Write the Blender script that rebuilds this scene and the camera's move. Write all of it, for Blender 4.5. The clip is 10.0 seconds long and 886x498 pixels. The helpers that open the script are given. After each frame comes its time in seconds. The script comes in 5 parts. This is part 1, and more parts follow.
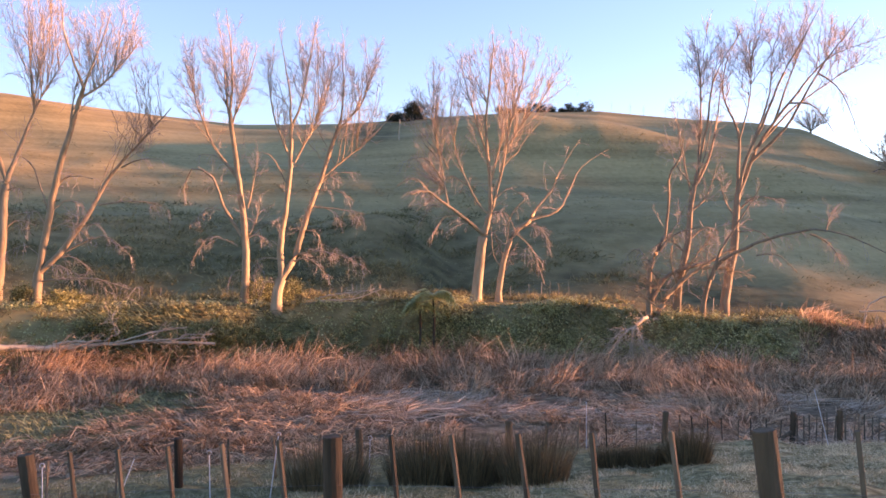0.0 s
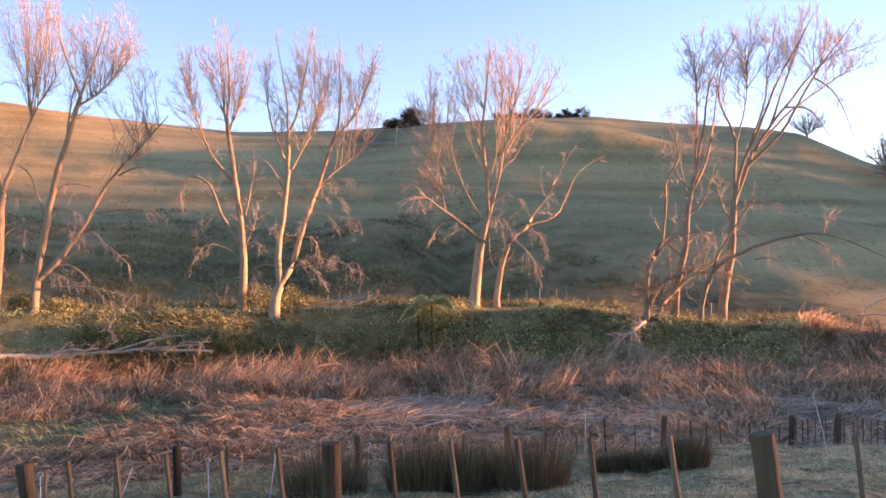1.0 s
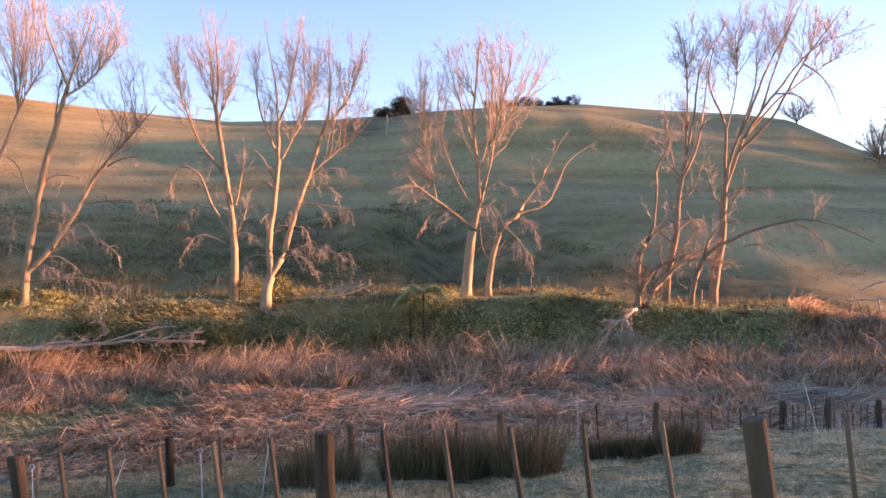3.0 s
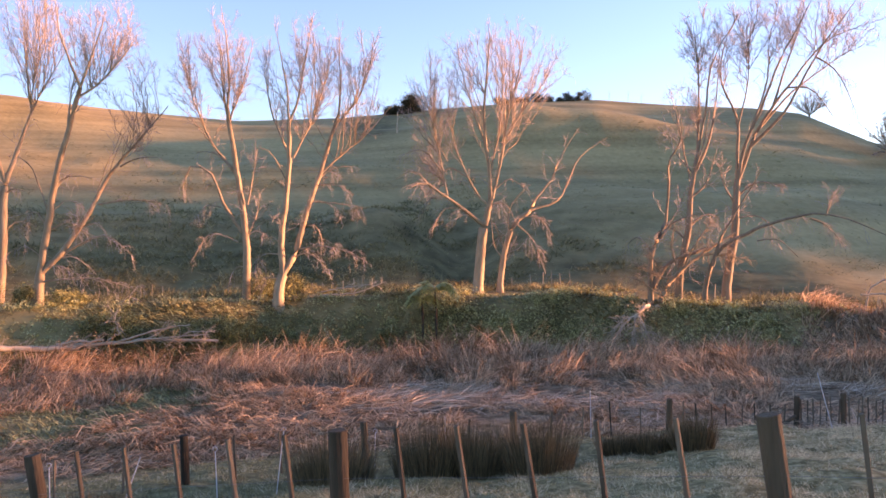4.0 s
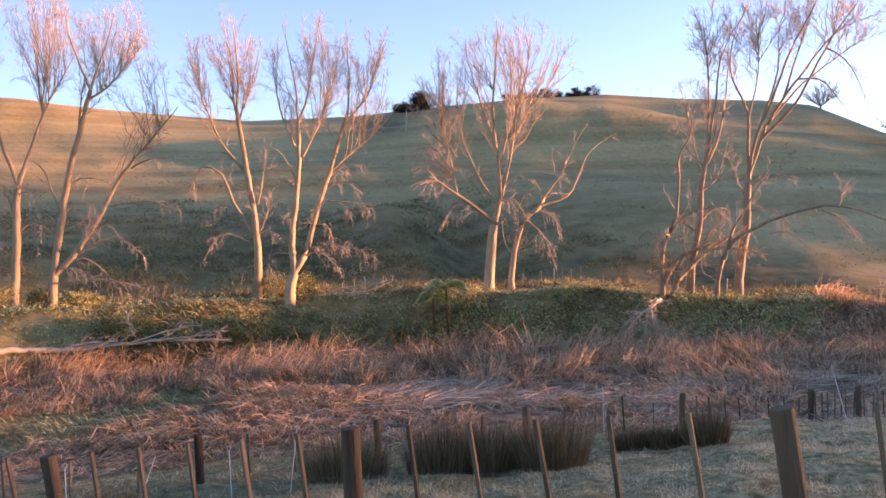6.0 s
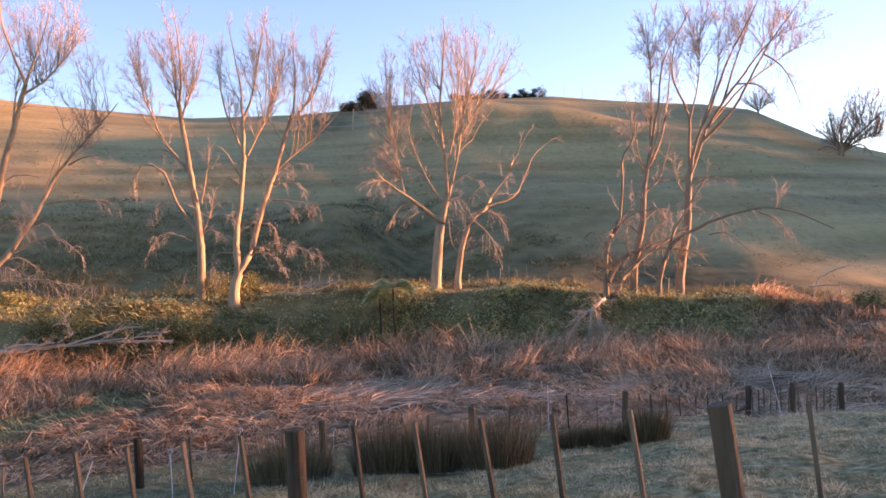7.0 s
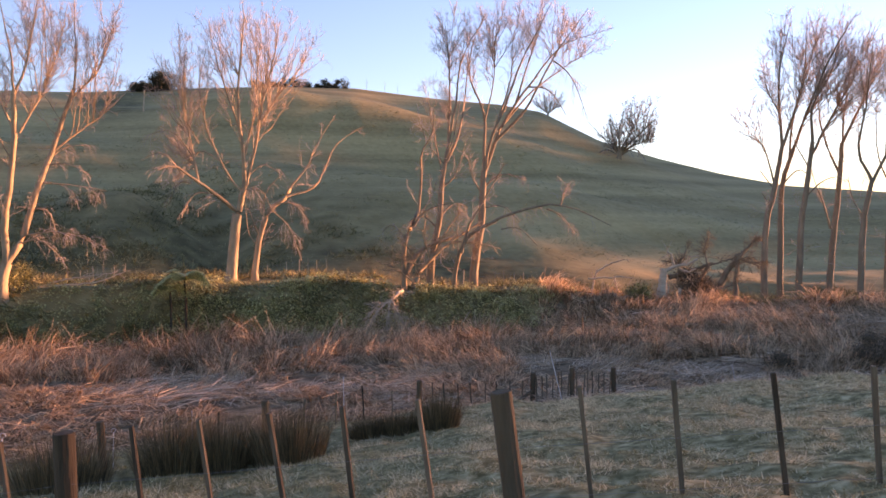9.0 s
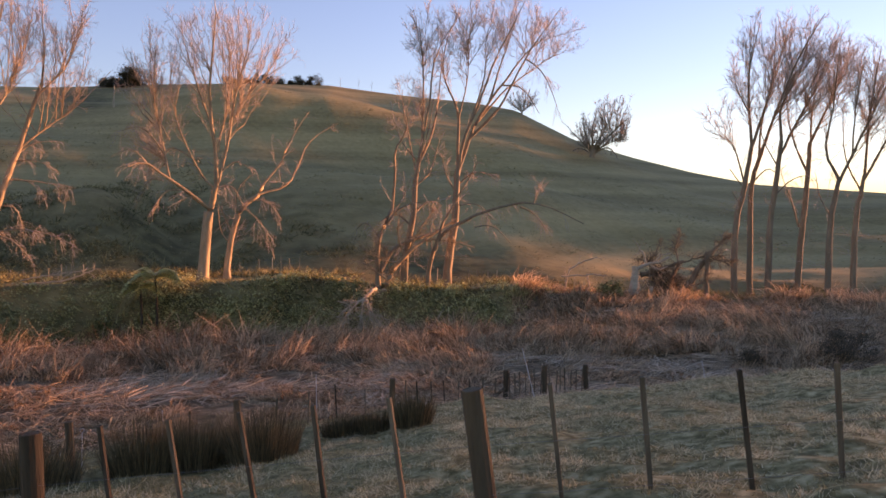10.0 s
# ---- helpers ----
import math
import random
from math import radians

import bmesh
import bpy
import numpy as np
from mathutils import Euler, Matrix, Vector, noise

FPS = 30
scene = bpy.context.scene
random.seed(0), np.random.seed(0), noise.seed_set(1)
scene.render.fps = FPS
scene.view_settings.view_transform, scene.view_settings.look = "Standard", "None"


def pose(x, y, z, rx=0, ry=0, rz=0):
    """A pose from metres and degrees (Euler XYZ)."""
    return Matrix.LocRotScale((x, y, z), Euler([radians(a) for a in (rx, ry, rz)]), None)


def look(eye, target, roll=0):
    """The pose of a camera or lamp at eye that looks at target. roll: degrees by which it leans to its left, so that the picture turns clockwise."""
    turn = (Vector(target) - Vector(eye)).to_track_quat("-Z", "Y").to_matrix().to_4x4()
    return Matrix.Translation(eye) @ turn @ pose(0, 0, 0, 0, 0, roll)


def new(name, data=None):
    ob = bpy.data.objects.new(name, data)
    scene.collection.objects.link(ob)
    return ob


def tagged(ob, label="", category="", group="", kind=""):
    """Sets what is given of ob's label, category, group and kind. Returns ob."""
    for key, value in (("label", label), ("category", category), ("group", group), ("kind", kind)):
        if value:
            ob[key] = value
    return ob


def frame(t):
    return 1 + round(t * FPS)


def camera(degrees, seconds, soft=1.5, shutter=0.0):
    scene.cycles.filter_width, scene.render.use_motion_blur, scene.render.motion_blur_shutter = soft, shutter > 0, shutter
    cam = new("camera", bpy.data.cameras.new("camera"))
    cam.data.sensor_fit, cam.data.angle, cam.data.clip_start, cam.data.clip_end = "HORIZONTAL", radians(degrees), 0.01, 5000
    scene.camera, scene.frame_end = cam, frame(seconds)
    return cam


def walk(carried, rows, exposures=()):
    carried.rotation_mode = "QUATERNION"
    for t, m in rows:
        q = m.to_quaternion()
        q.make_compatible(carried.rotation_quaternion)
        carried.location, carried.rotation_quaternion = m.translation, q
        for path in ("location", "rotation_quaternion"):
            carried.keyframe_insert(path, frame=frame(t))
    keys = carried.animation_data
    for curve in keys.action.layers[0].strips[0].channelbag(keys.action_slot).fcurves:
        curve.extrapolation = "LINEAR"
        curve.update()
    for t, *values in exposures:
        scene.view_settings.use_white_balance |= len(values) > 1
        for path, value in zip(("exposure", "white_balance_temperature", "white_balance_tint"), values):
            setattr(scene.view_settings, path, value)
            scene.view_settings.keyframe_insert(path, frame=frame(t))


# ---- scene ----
cam = camera(57.44, 10.0, soft=1.6)
EYE = 1.6  # the eye over the ground it stands on
PATH = [
    (0, 0.000, 0.000, 0.000, 90.000, -0.000, 0.000),
    (0.5, 0.000, -0.009, -0.000, 90.364, 0.090, -0.018),
    (1, 0.000, -0.013, 0.001, 90.421, 0.353, -0.160),
    (1.5, 0.005, -0.009, -0.001, 90.233, 0.590, -0.477),
    (2, 0.008, 0.005, -0.003, 90.084, 0.709, -0.778),
    (2.5, 0.003, 0.007, -0.005, 89.842, 0.742, -0.879),
    (4, -0.005, -0.000, -0.003, 89.447, 1.228, 0.038),
    (4.5, -0.001, -0.009, -0.000, 89.611, 1.721, 0.695),
    (5, -0.001, -0.011, -0.001, 89.658, 1.991, 1.243),
    (6.5, 0.000, 0.002, -0.003, 89.104, 1.912, -0.312),
    (7, 0.013, -0.002, -0.005, 89.133, 1.822, -2.966),
    (7.5, 0.034, 0.006, -0.008, 88.784, 1.704, -6.260),
    (8, 0.065, 0.001, -0.008, 88.348, 1.346, -10.700),
    (8.5, 0.093, 0.024, -0.005, 88.191, 1.038, -14.953),
    (9, 0.102, 0.013, -0.005, 88.235, 0.766, -16.962),
    (9.5, 0.110, 0.004, -0.000, 88.145, 0.510, -17.803),
    (10, 0.120, -0.014, 0.002, 88.054, 0.680, -18.790),
]
walk(cam, [(t, pose(x, y, EYE + z, rx, ry, rz)) for t, x, y, z, rx, ry, rz in PATH],
     exposures=[(0.0, 2.66, 10000, 54), (6.5, 2.64, 10000, 54), (8.5, 2.43, 10700, 56), (9.0, 2.40, 11100, 56), (10.0, 1.98, 12400, 57)])

# ---- light: a low winter sun, widened by mist, over the range added to the east, and the clear sky ----
SUN_AZIMUTH, SUN_ELEVATION = 80.0, 5.0  # degrees to the right of straight ahead, degrees over the horizon
world = bpy.data.worlds.new("sky")
scene.world = world
world.use_nodes = True
nodes, links = world.node_tree.nodes, world.node_tree.links
sky = nodes.new("ShaderNodeTexSky")
sky.sky_type = "NISHITA"
sky.sun_disc = False
sky.sun_elevation = radians(SUN_ELEVATION)
sky.sun_rotation = radians(SUN_AZIMUTH)
sky.air_density, sky.dust_density, sky.ozone_density = 1.0, 0.0, 4.5
nodes["Background"].inputs["Strength"].default_value = 0.15
links.new(sky.outputs["Color"], nodes["Background"].inputs["Color"])

sun_data = bpy.data.lights.new("sun", "SUN")
sun_data.energy, sun_data.angle, sun_data.color = 4.1, radians(4.0), (1.0, 0.69, 0.49)
sun = new("sun", sun_data)
sa, se = radians(SUN_AZIMUTH), radians(SUN_ELEVATION)
sun.matrix_world = look((0, 0, 40), (-math.sin(sa) * math.cos(se), -math.cos(sa) * math.cos(se), 40 - math.sin(se)))


# ---- materials ----
def material(name, dark, light, scale=8.0, rough=0.85, bump=0.3, bump_scale=None, third=None, third_at=(0.5, 0.7),
             third_scale=0.6, stretch=(1, 1, 1), island=0.0, random_object=0.0, specular=0.3, through_light=0.0):
    """Two-scale noise between dark and light, patches of a third colour, bump, and a spread from piece to piece."""
    m = bpy.data.materials.new(name)
    m.use_nodes = True
    n, l = m.node_tree.nodes, m.node_tree.links
    shader = n["Principled BSDF"]
    geo, coords = n.new("ShaderNodeNewGeometry"), n.new("ShaderNodeMapping")
    l.new(geo.outputs["Position"], coords.inputs["Vector"])
    coords.inputs["Scale"].default_value = stretch

    def noise_at(s, detail=6.0):
        t = n.new("ShaderNodeTexNoise")
        t.inputs["Scale"].default_value, t.inputs["Detail"].default_value = s, detail
        l.new(coords.outputs["Vector"], t.inputs["Vector"])
        return t.outputs["Fac"]

    fine, broad = noise_at(scale), noise_at(scale * 0.13)
    both = n.new("ShaderNodeMath")
    both.operation = "MULTIPLY_ADD"
    both.inputs[1].default_value = 0.6
    l.new(fine, both.inputs[0])
    half = n.new("ShaderNodeMath")
    half.operation = "MULTIPLY"
    half.inputs[1].default_value = 0.4
    l.new(broad, half.inputs[0])
    l.new(half.outputs[0], both.inputs[2])
    spread = both.outputs[0]
    for amount, source in ((island, "island"), (random_object, "object")):
        if amount:
            rnd = geo.outputs["Random Per Island"] if source == "island" else n.new("ShaderNodeObjectInfo").outputs["Random"]
            add = n.new("ShaderNodeMath")
            add.operation = "MULTIPLY_ADD"
            add.inputs[1].default_value = amount
            shift = n.new("ShaderNodeMath")
            shift.operation = "SUBTRACT"
            shift.inputs[1].default_value = amount / 2
            l.new(rnd, add.inputs[0])
            l.new(spread, shift.inputs[0])
            l.new(shift.outputs[0], add.inputs[2])
            spread = add.outputs[0]
    ramp = n.new("ShaderNodeValToRGB")
    ramp.color_ramp.elements[0].position, ramp.color_ramp.elements[1].position = 0.32, 0.68
    ramp.color_ramp.elements[0].color, ramp.color_ramp.elements[1].color = (*dark, 1), (*light, 1)
    l.new(spread, ramp.inputs["Fac"])
    colour = ramp.outputs["Color"]
    if third:
        mask = n.new("ShaderNodeMapRange")
        mask.inputs["From Min"].default_value, mask.inputs["From Max"].default_value = third_at
        l.new(noise_at(third_scale, 4.0), mask.inputs["Value"])
        mix = n.new("ShaderNodeMix")
        mix.data_type = "RGBA"
        mix.inputs["B"].default_value = (*third, 1)
        l.new(mask.outputs["Result"], mix.inputs["Factor"])
        l.new(colour, mix.inputs["A"])
        colour = mix.outputs["Result"]
    l.new(colour, shader.inputs["Base Color"])
    shader.inputs["Roughness"].default_value = rough
    shader.inputs["Specular IOR Level"].default_value = specular
    if bump:
        b = n.new("ShaderNodeBump")
        b.inputs["Strength"].default_value, b.inputs["Distance"].default_value = bump, 0.05
        l.new(noise_at(bump_scale or scale * 2, 8.0), b.inputs["Height"])
        l.new(b.outputs["Normal"], shader.inputs["Normal"])
    if through_light:
        veil, mixed = n.new("ShaderNodeBsdfTranslucent"), n.new("ShaderNodeMixShader")
        mixed.inputs["Fac"].default_value = through_light
        l.new(colour, veil.inputs["Color"])
        l.new(shader.outputs[0], mixed.inputs[1])
        l.new(veil.outputs[0], mixed.inputs[2])
        l.new(mixed.outputs[0], n["Material Output"].inputs["Surface"])
    return m


BARK = material("pale_bark", (0.254, 0.176, 0.101), (0.466, 0.333, 0.203), 5, 0.85, 0.5, 12, third=(0.233, 0.167, 0.101), third_at=(0.55, 0.7), third_scale=1.2, stretch=(1, 1, 0.3))
# darker bark copy; shade on the backlit trunks is put into its colour
BARK_SHADED = material("shaded_bark", (0.159, 0.113, 0.0702), (0.339, 0.245, 0.156), 5, 0.9, 0.6, 12, third=(0.212, 0.167, 0.109), third_at=(0.5, 0.65), third_scale=1.0, stretch=(1, 1, 0.3))
TWIG = material("twig_bark", (0.31, 0.245, 0.2), (0.49, 0.395, 0.325), 3, 0.85, 0, island=0.3)
DEAD_WOOD = material("weathered_wood", (0.36, 0.275, 0.185), (0.6, 0.475, 0.335), 6, 0.85, 0.4, 14, stretch=(0.4, 1, 1))
REED = material("dead_reed", (0.26, 0.15, 0.08), (0.82, 0.56, 0.35), 1.2, 0.75, 0, island=0.6, through_light=0.45)
REED_FROST = material("frosted_flat_reed", (0.44, 0.3, 0.19), (0.82, 0.63, 0.45), 1.5, 0.7, 0, island=0.7, through_light=0.15)
RUSH = material("rush_stem", (0.075, 0.05, 0.024), (0.26, 0.17, 0.08), 2, 0.7, 0, island=0.7)
GRASS_FROST = material("frosted_grass_blade", (0.36, 0.285, 0.15), (0.84, 0.68, 0.41), 1.1, 0.8, 0, island=0.85, through_light=0.2)
GRASS_DULL = material("pasture_grass_blade", (0.15, 0.125, 0.046), (0.42, 0.35, 0.16), 1.3, 0.75, 0, island=0.75, through_light=0.25)
GRASS_BANK = material("bank_grass_blade", (0.13, 0.122, 0.05), (0.42, 0.385, 0.17), 0.9, 0.7, 0, third=(0.12, 0.095, 0.042), third_at=(0.52, 0.66), third_scale=0.35, island=0.7, through_light=0.15)
LEAF_BANK = material("scrub_leaf", (0.13, 0.12, 0.045), (0.38, 0.345, 0.14), 0.8, 0.7, 0, island=0.7, specular=0.15, through_light=0.12)
LEAF_WEED = material("bank_weed_leaf", (0.3, 0.275, 0.11), (0.62, 0.58, 0.26), 0.9, 0.65, 0, third=(0.26, 0.21, 0.1), third_at=(0.56, 0.7), third_scale=0.4, island=0.4, specular=0.2, through_light=0.12)
GRASS_HILL = material("hill_grass_blade", (0.24, 0.2, 0.088), (0.5, 0.43, 0.21), 0.35, 0.85, 0, third=(0.2, 0.17, 0.075), third_at=(0.5, 0.66), third_scale=0.09, island=0.8, through_light=0.15)
BRACKEN = material("dead_bracken", (0.17, 0.136, 0.056), (0.4, 0.325, 0.145), 0.5, 0.85, 0, third=(0.1, 0.1, 0.04), third_at=(0.5, 0.62), third_scale=0.15, island=0.8, through_light=0.1)
LEAF_DARK = material("evergreen_leaf", (0.0148, 0.0176, 0.0078), (0.0583, 0.0568, 0.025), 0.6, 0.6, 0, island=0.6, through_light=0.1)
FROND = material("fern_frond", (0.25, 0.27, 0.1), (0.52, 0.54, 0.22), 1.5, 0.55, 0, island=0.6, through_light=0.2)
FIBRE = material("fern_trunk", (0.03, 0.02, 0.012), (0.1, 0.07, 0.045), 12, 0.95, 0.5)
SCRUB = material("brown_scrub_twig", (0.07, 0.05, 0.03), (0.22, 0.16, 0.1), 1.2, 0.85, 0, island=0.6)
POST = material("weathered_post", (0.04, 0.025, 0.013), (0.135, 0.09, 0.05), 9, 0.9, 0.6, 30, third=(0.13, 0.11, 0.068), third_at=(0.58, 0.75), third_scale=5, stretch=(1, 1, 0.15), random_object=0.35)
BATTEN = material("weathered_batten", (0.055, 0.037, 0.021), (0.22, 0.155, 0.095), 12, 0.9, 0.5, 30, stretch=(1, 1, 0.12), random_object=0.3)
FAR_POST = material("bleached_batten", (0.24, 0.19, 0.12), (0.42, 0.335, 0.22), 10, 0.9, 0.2, random_object=0.4)
WIRE = material("galvanised_wire", (0.14, 0.13, 0.12), (0.26, 0.25, 0.24), 20, 0.5, 0, specular=0.4)
PLASTIC = material("white_plastic", (0.6, 0.58, 0.54), (0.78, 0.76, 0.72), 10, 0.5, 0)


def ground_material():
    """Frosted pasture, peaty reed bed, bank and hill pasture, by what grows where; gully and lower hill also darkened
    for shade.
    """
    m = bpy.data.materials.new("ground")
    m.use_nodes = True
    n, l = m.node_tree.nodes, m.node_tree.links
    shader = n["Principled BSDF"]
    geo = n.new("ShaderNodeNewGeometry")

    def noise_at(s, detail=6.0, stretch=(1, 1, 1)):
        mp, t = n.new("ShaderNodeMapping"), n.new("ShaderNodeTexNoise")
        mp.inputs["Scale"].default_value = stretch
        t.inputs["Scale"].default_value, t.inputs["Detail"].default_value = s, detail
        l.new(geo.outputs["Position"], mp.inputs["Vector"])
        l.new(mp.outputs["Vector"], t.inputs["Vector"])
        return t.outputs["Fac"]

    def ramp(fac, *stops):
        r = n.new("ShaderNodeValToRGB")
        while len(r.color_ramp.elements) < len(stops):
            r.color_ramp.elements.new(0.5)
        for e, (at, c) in zip(r.color_ramp.elements, stops):
            e.position, e.color = at, (*c, 1)
        l.new(fac, r.inputs["Fac"])
        return r.outputs["Color"]

    def mix(fac, a, b):
        x = n.new("ShaderNodeMix")
        x.data_type = "RGBA"
        l.new(fac, x.inputs["Factor"]), l.new(a, x.inputs["A"]), l.new(b, x.inputs["B"])
        return x.outputs["Result"]

    def share(name):
        a = n.new("ShaderNodeAttribute")
        a.attribute_name = name
        return a.outputs["Fac"]

    hill = ramp(noise_at(0.16, 10), (0.34, (0.318, 0.23, 0.0978)), (0.5, (0.415, 0.301, 0.131)), (0.66, (0.525, 0.376, 0.171)))
    dry = ramp(noise_at(1.6, 8), (0.38, (0.232, 0.166, 0.0697)), (0.62, (0.562, 0.401, 0.188)))
    half = n.new("ShaderNodeMath")
    half.operation = "MULTIPLY"
    half.inputs[1].default_value = 0.8
    l.new(noise_at(0.5, 6), half.inputs[0])
    hill = mix(half.outputs[0], hill, dry)
    # grazed contour benches, with streaks of sun painted in, paler and darker by height
    bench_and_sun = ramp(noise_at(1.0, 8, (0.02, 0.02, 0.75)), (0.36, (0.207, 0.15, 0.0609)), (0.64, (0.513, 0.37, 0.164)))
    even = n.new("ShaderNodeValue")
    even.outputs[0].default_value = 0.55
    hill = mix(even.outputs[0], hill, bench_and_sun)
    frost = ramp(noise_at(6.5, 10), (0.36, (0.14, 0.108, 0.044)), (0.52, (0.31, 0.24, 0.108)), (0.68, (0.56, 0.44, 0.23)))
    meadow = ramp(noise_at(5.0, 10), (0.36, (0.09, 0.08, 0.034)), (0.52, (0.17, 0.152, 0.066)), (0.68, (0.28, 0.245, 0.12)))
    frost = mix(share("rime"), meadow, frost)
    peat = ramp(noise_at(2.2, 8), (0.4, (0.12, 0.076, 0.042)), (0.62, (0.33, 0.22, 0.13)))
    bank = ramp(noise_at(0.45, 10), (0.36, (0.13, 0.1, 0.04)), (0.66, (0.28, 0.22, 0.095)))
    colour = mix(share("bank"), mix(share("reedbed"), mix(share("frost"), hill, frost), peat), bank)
    # dark tone for scrub, and for shade painted on the gully and hill foot
    colour = mix(share("scrub_and_shade"), colour, ramp(noise_at(0.8, 8), (0.36, (0.06, 0.053, 0.022)), (0.66, (0.17, 0.145, 0.062))))
    l.new(colour, shader.inputs["Base Color"])
    shader.inputs["Roughness"].default_value = 0.95
    shader.inputs["Specular IOR Level"].default_value = 0.15
    b = n.new("ShaderNodeBump")
    b.inputs["Strength"].default_value, b.inputs["Distance"].default_value = 0.2, 0.25
    l.new(noise_at(1.5, 10), b.inputs["Height"])
    l.new(b.outputs["Normal"], shader.inputs["Normal"])
    return m


GROUND = ground_material()


# ---- mesh helpers ----
rng = np.random.default_rng(7)


def quick_mesh(name, verts, quads, mat, smooth=False):
    """A mesh from an (n, 3) array and an (m, 3 or 4) array of faces."""
    verts, quads = np.asarray(verts, np.float32), np.asarray(quads, np.int32)
    me = bpy.data.meshes.new(name)
    me.vertices.add(len(verts))
    me.vertices.foreach_set("co", verts.ravel())
    me.loops.add(quads.size)
    me.loops.foreach_set("vertex_index", quads.ravel())
    me.polygons.add(len(quads))
    me.polygons.foreach_set("loop_start", np.arange(len(quads), dtype=np.int32) * quads.shape[1])
    if smooth:
        me.polygons.foreach_set("use_smooth", np.ones(len(quads), bool))
    me.update(calc_edges=True)
    me.materials.append(mat)
    return me


def part(name, bm, mat, parent, label=""):
    """Links a bmesh or a mesh as one mesh object under a thing or a part."""
    if isinstance(bm, bmesh.types.BMesh):
        me = bpy.data.meshes.new(name)
        bm.to_mesh(me)
        bm.free()
        me.materials.append(mat)
    else:
        me = bm
    ob = new(name, me)
    ob.parent = parent
    return tagged(ob, label)


def unit(v):
    return v / (np.linalg.norm(v, axis=-1, keepdims=True) + 1e-9)


def tubes(paths, r0, r1, sides=3):
    """Verts and quads of tapering tubes along (m, n, 3) paths; r0 and r1 one number each or (m,) arrays."""
    paths = np.asarray(paths, float)
    m, n, _ = paths.shape
    tangent = unit(np.gradient(paths, axis=1))
    ref = np.where(np.abs(tangent[..., 2:3]) < 0.9, np.array([0, 0, 1.0]), np.array([1.0, 0, 0]))
    a = unit(np.cross(tangent, ref))
    b = np.cross(tangent, a)
    s = np.linspace(0, 1, n)[None, :]
    rad = np.reshape(r0, (-1, 1)) * (1 - s) + np.reshape(r1, (-1, 1)) * s
    rad = np.broadcast_to(rad, (m, n))
    ang = np.arange(sides) * 2 * np.pi / sides
    ring = paths[:, :, None] + rad[:, :, None, None] * (np.cos(ang)[:, None] * a[:, :, None] + np.sin(ang)[:, None] * b[:, :, None])
    idx = np.arange(m * n * sides).reshape(m, n, sides)
    nxt = np.roll(idx, -1, axis=2)
    quads = np.stack([idx[:, :-1], nxt[:, :-1], nxt[:, 1:], idx[:, 1:]], -1).reshape(-1, 4)
    return ring.reshape(-1, 3), quads


def joined(*pieces):
    verts, quads, k = [], [], 0
    for v, q in pieces:
        verts.append(v), quads.append(q + k)
        k += len(v)
    return np.concatenate(verts), np.concatenate(quads)


def curve_through(points, n):
    """A smooth path of n points through a few."""
    p = np.asarray(points, float)
    q = np.vstack([2 * p[0] - p[1], p, 2 * p[-1] - p[-2]])
    s = np.linspace(0, len(p) - 1 - 1e-6, n)
    i = s.astype(int)
    f = (s - i)[:, None]
    a, b, c, d = q[i], q[i + 1], q[i + 2], q[i + 3]
    return 0.5 * (2 * b + (c - a) * f + (2 * a - 5 * b + 4 * c - d) * f ** 2 + (3 * b - 3 * c + d - a) * f ** 3)


def blades(base, height, width, lean, segs=3, droop=0.5, r=rng):
    """Flat bent blades: base (m, 3), height and width (m,), lean: how far over, 0 to 2. Verts and quads."""
    m = len(base)
    ang = r.uniform(0, 2 * np.pi, m)
    out = np.stack([np.cos(ang), np.sin(ang), np.zeros(m)], -1)
    return blades_along(base, height, width, out, np.broadcast_to(lean, (m,)), segs, droop, r)


def blades_along(base, height, width, out, lean, segs=3, droop=0.5, r=rng, fold=0.0):
    """Blades that lean towards out; a share of them (fold) is snapped and hangs over."""
    m = len(base)
    side = unit(np.cross(out, [0, 0, 1]) + r.normal(0, 0.5, (m, 3)))
    s = np.linspace(0, 1, segs + 1)[None, :, None]
    up = np.array([0, 0, 1.0])
    d0 = unit(up + out * lean[:, None])
    path = d0[:, None] * s + (out * 0.45 - up * 0.5)[:, None] * (droop * np.minimum(lean, 1.2)[:, None, None] * s ** 2)
    if fold:
        at = r.uniform(0.3, 0.8, m)[:, None, None]
        d1 = unit(out * r.uniform(0.4, 1.2, (m, 1)) + np.stack([0 * lean, 0 * lean, r.uniform(-1.1, -0.1, m)], -1) + r.normal(0, 0.25, (m, 3)))
        snapped = d0[:, None] * np.minimum(s, at) + d1[:, None] * np.maximum(s - at, 0)
        path = np.where((r.uniform(0, 1, m) < fold)[:, None, None], snapped, path)
    path = base[:, None] + height[:, None, None] * path
    w = width[:, None, None] * (1 - 0.85 * s ** 1.5) * 0.5
    left, right = path - side[:, None] * w, path + side[:, None] * w
    v = np.stack([left, right], 2).reshape(-1, 3)
    idx = np.arange(m * (segs + 1) * 2).reshape(m, segs + 1, 2)
    q = np.stack([idx[:, :-1, 0], idx[:, :-1, 1], idx[:, 1:, 1], idx[:, 1:, 0]], -1).reshape(-1, 4)
    return v, q


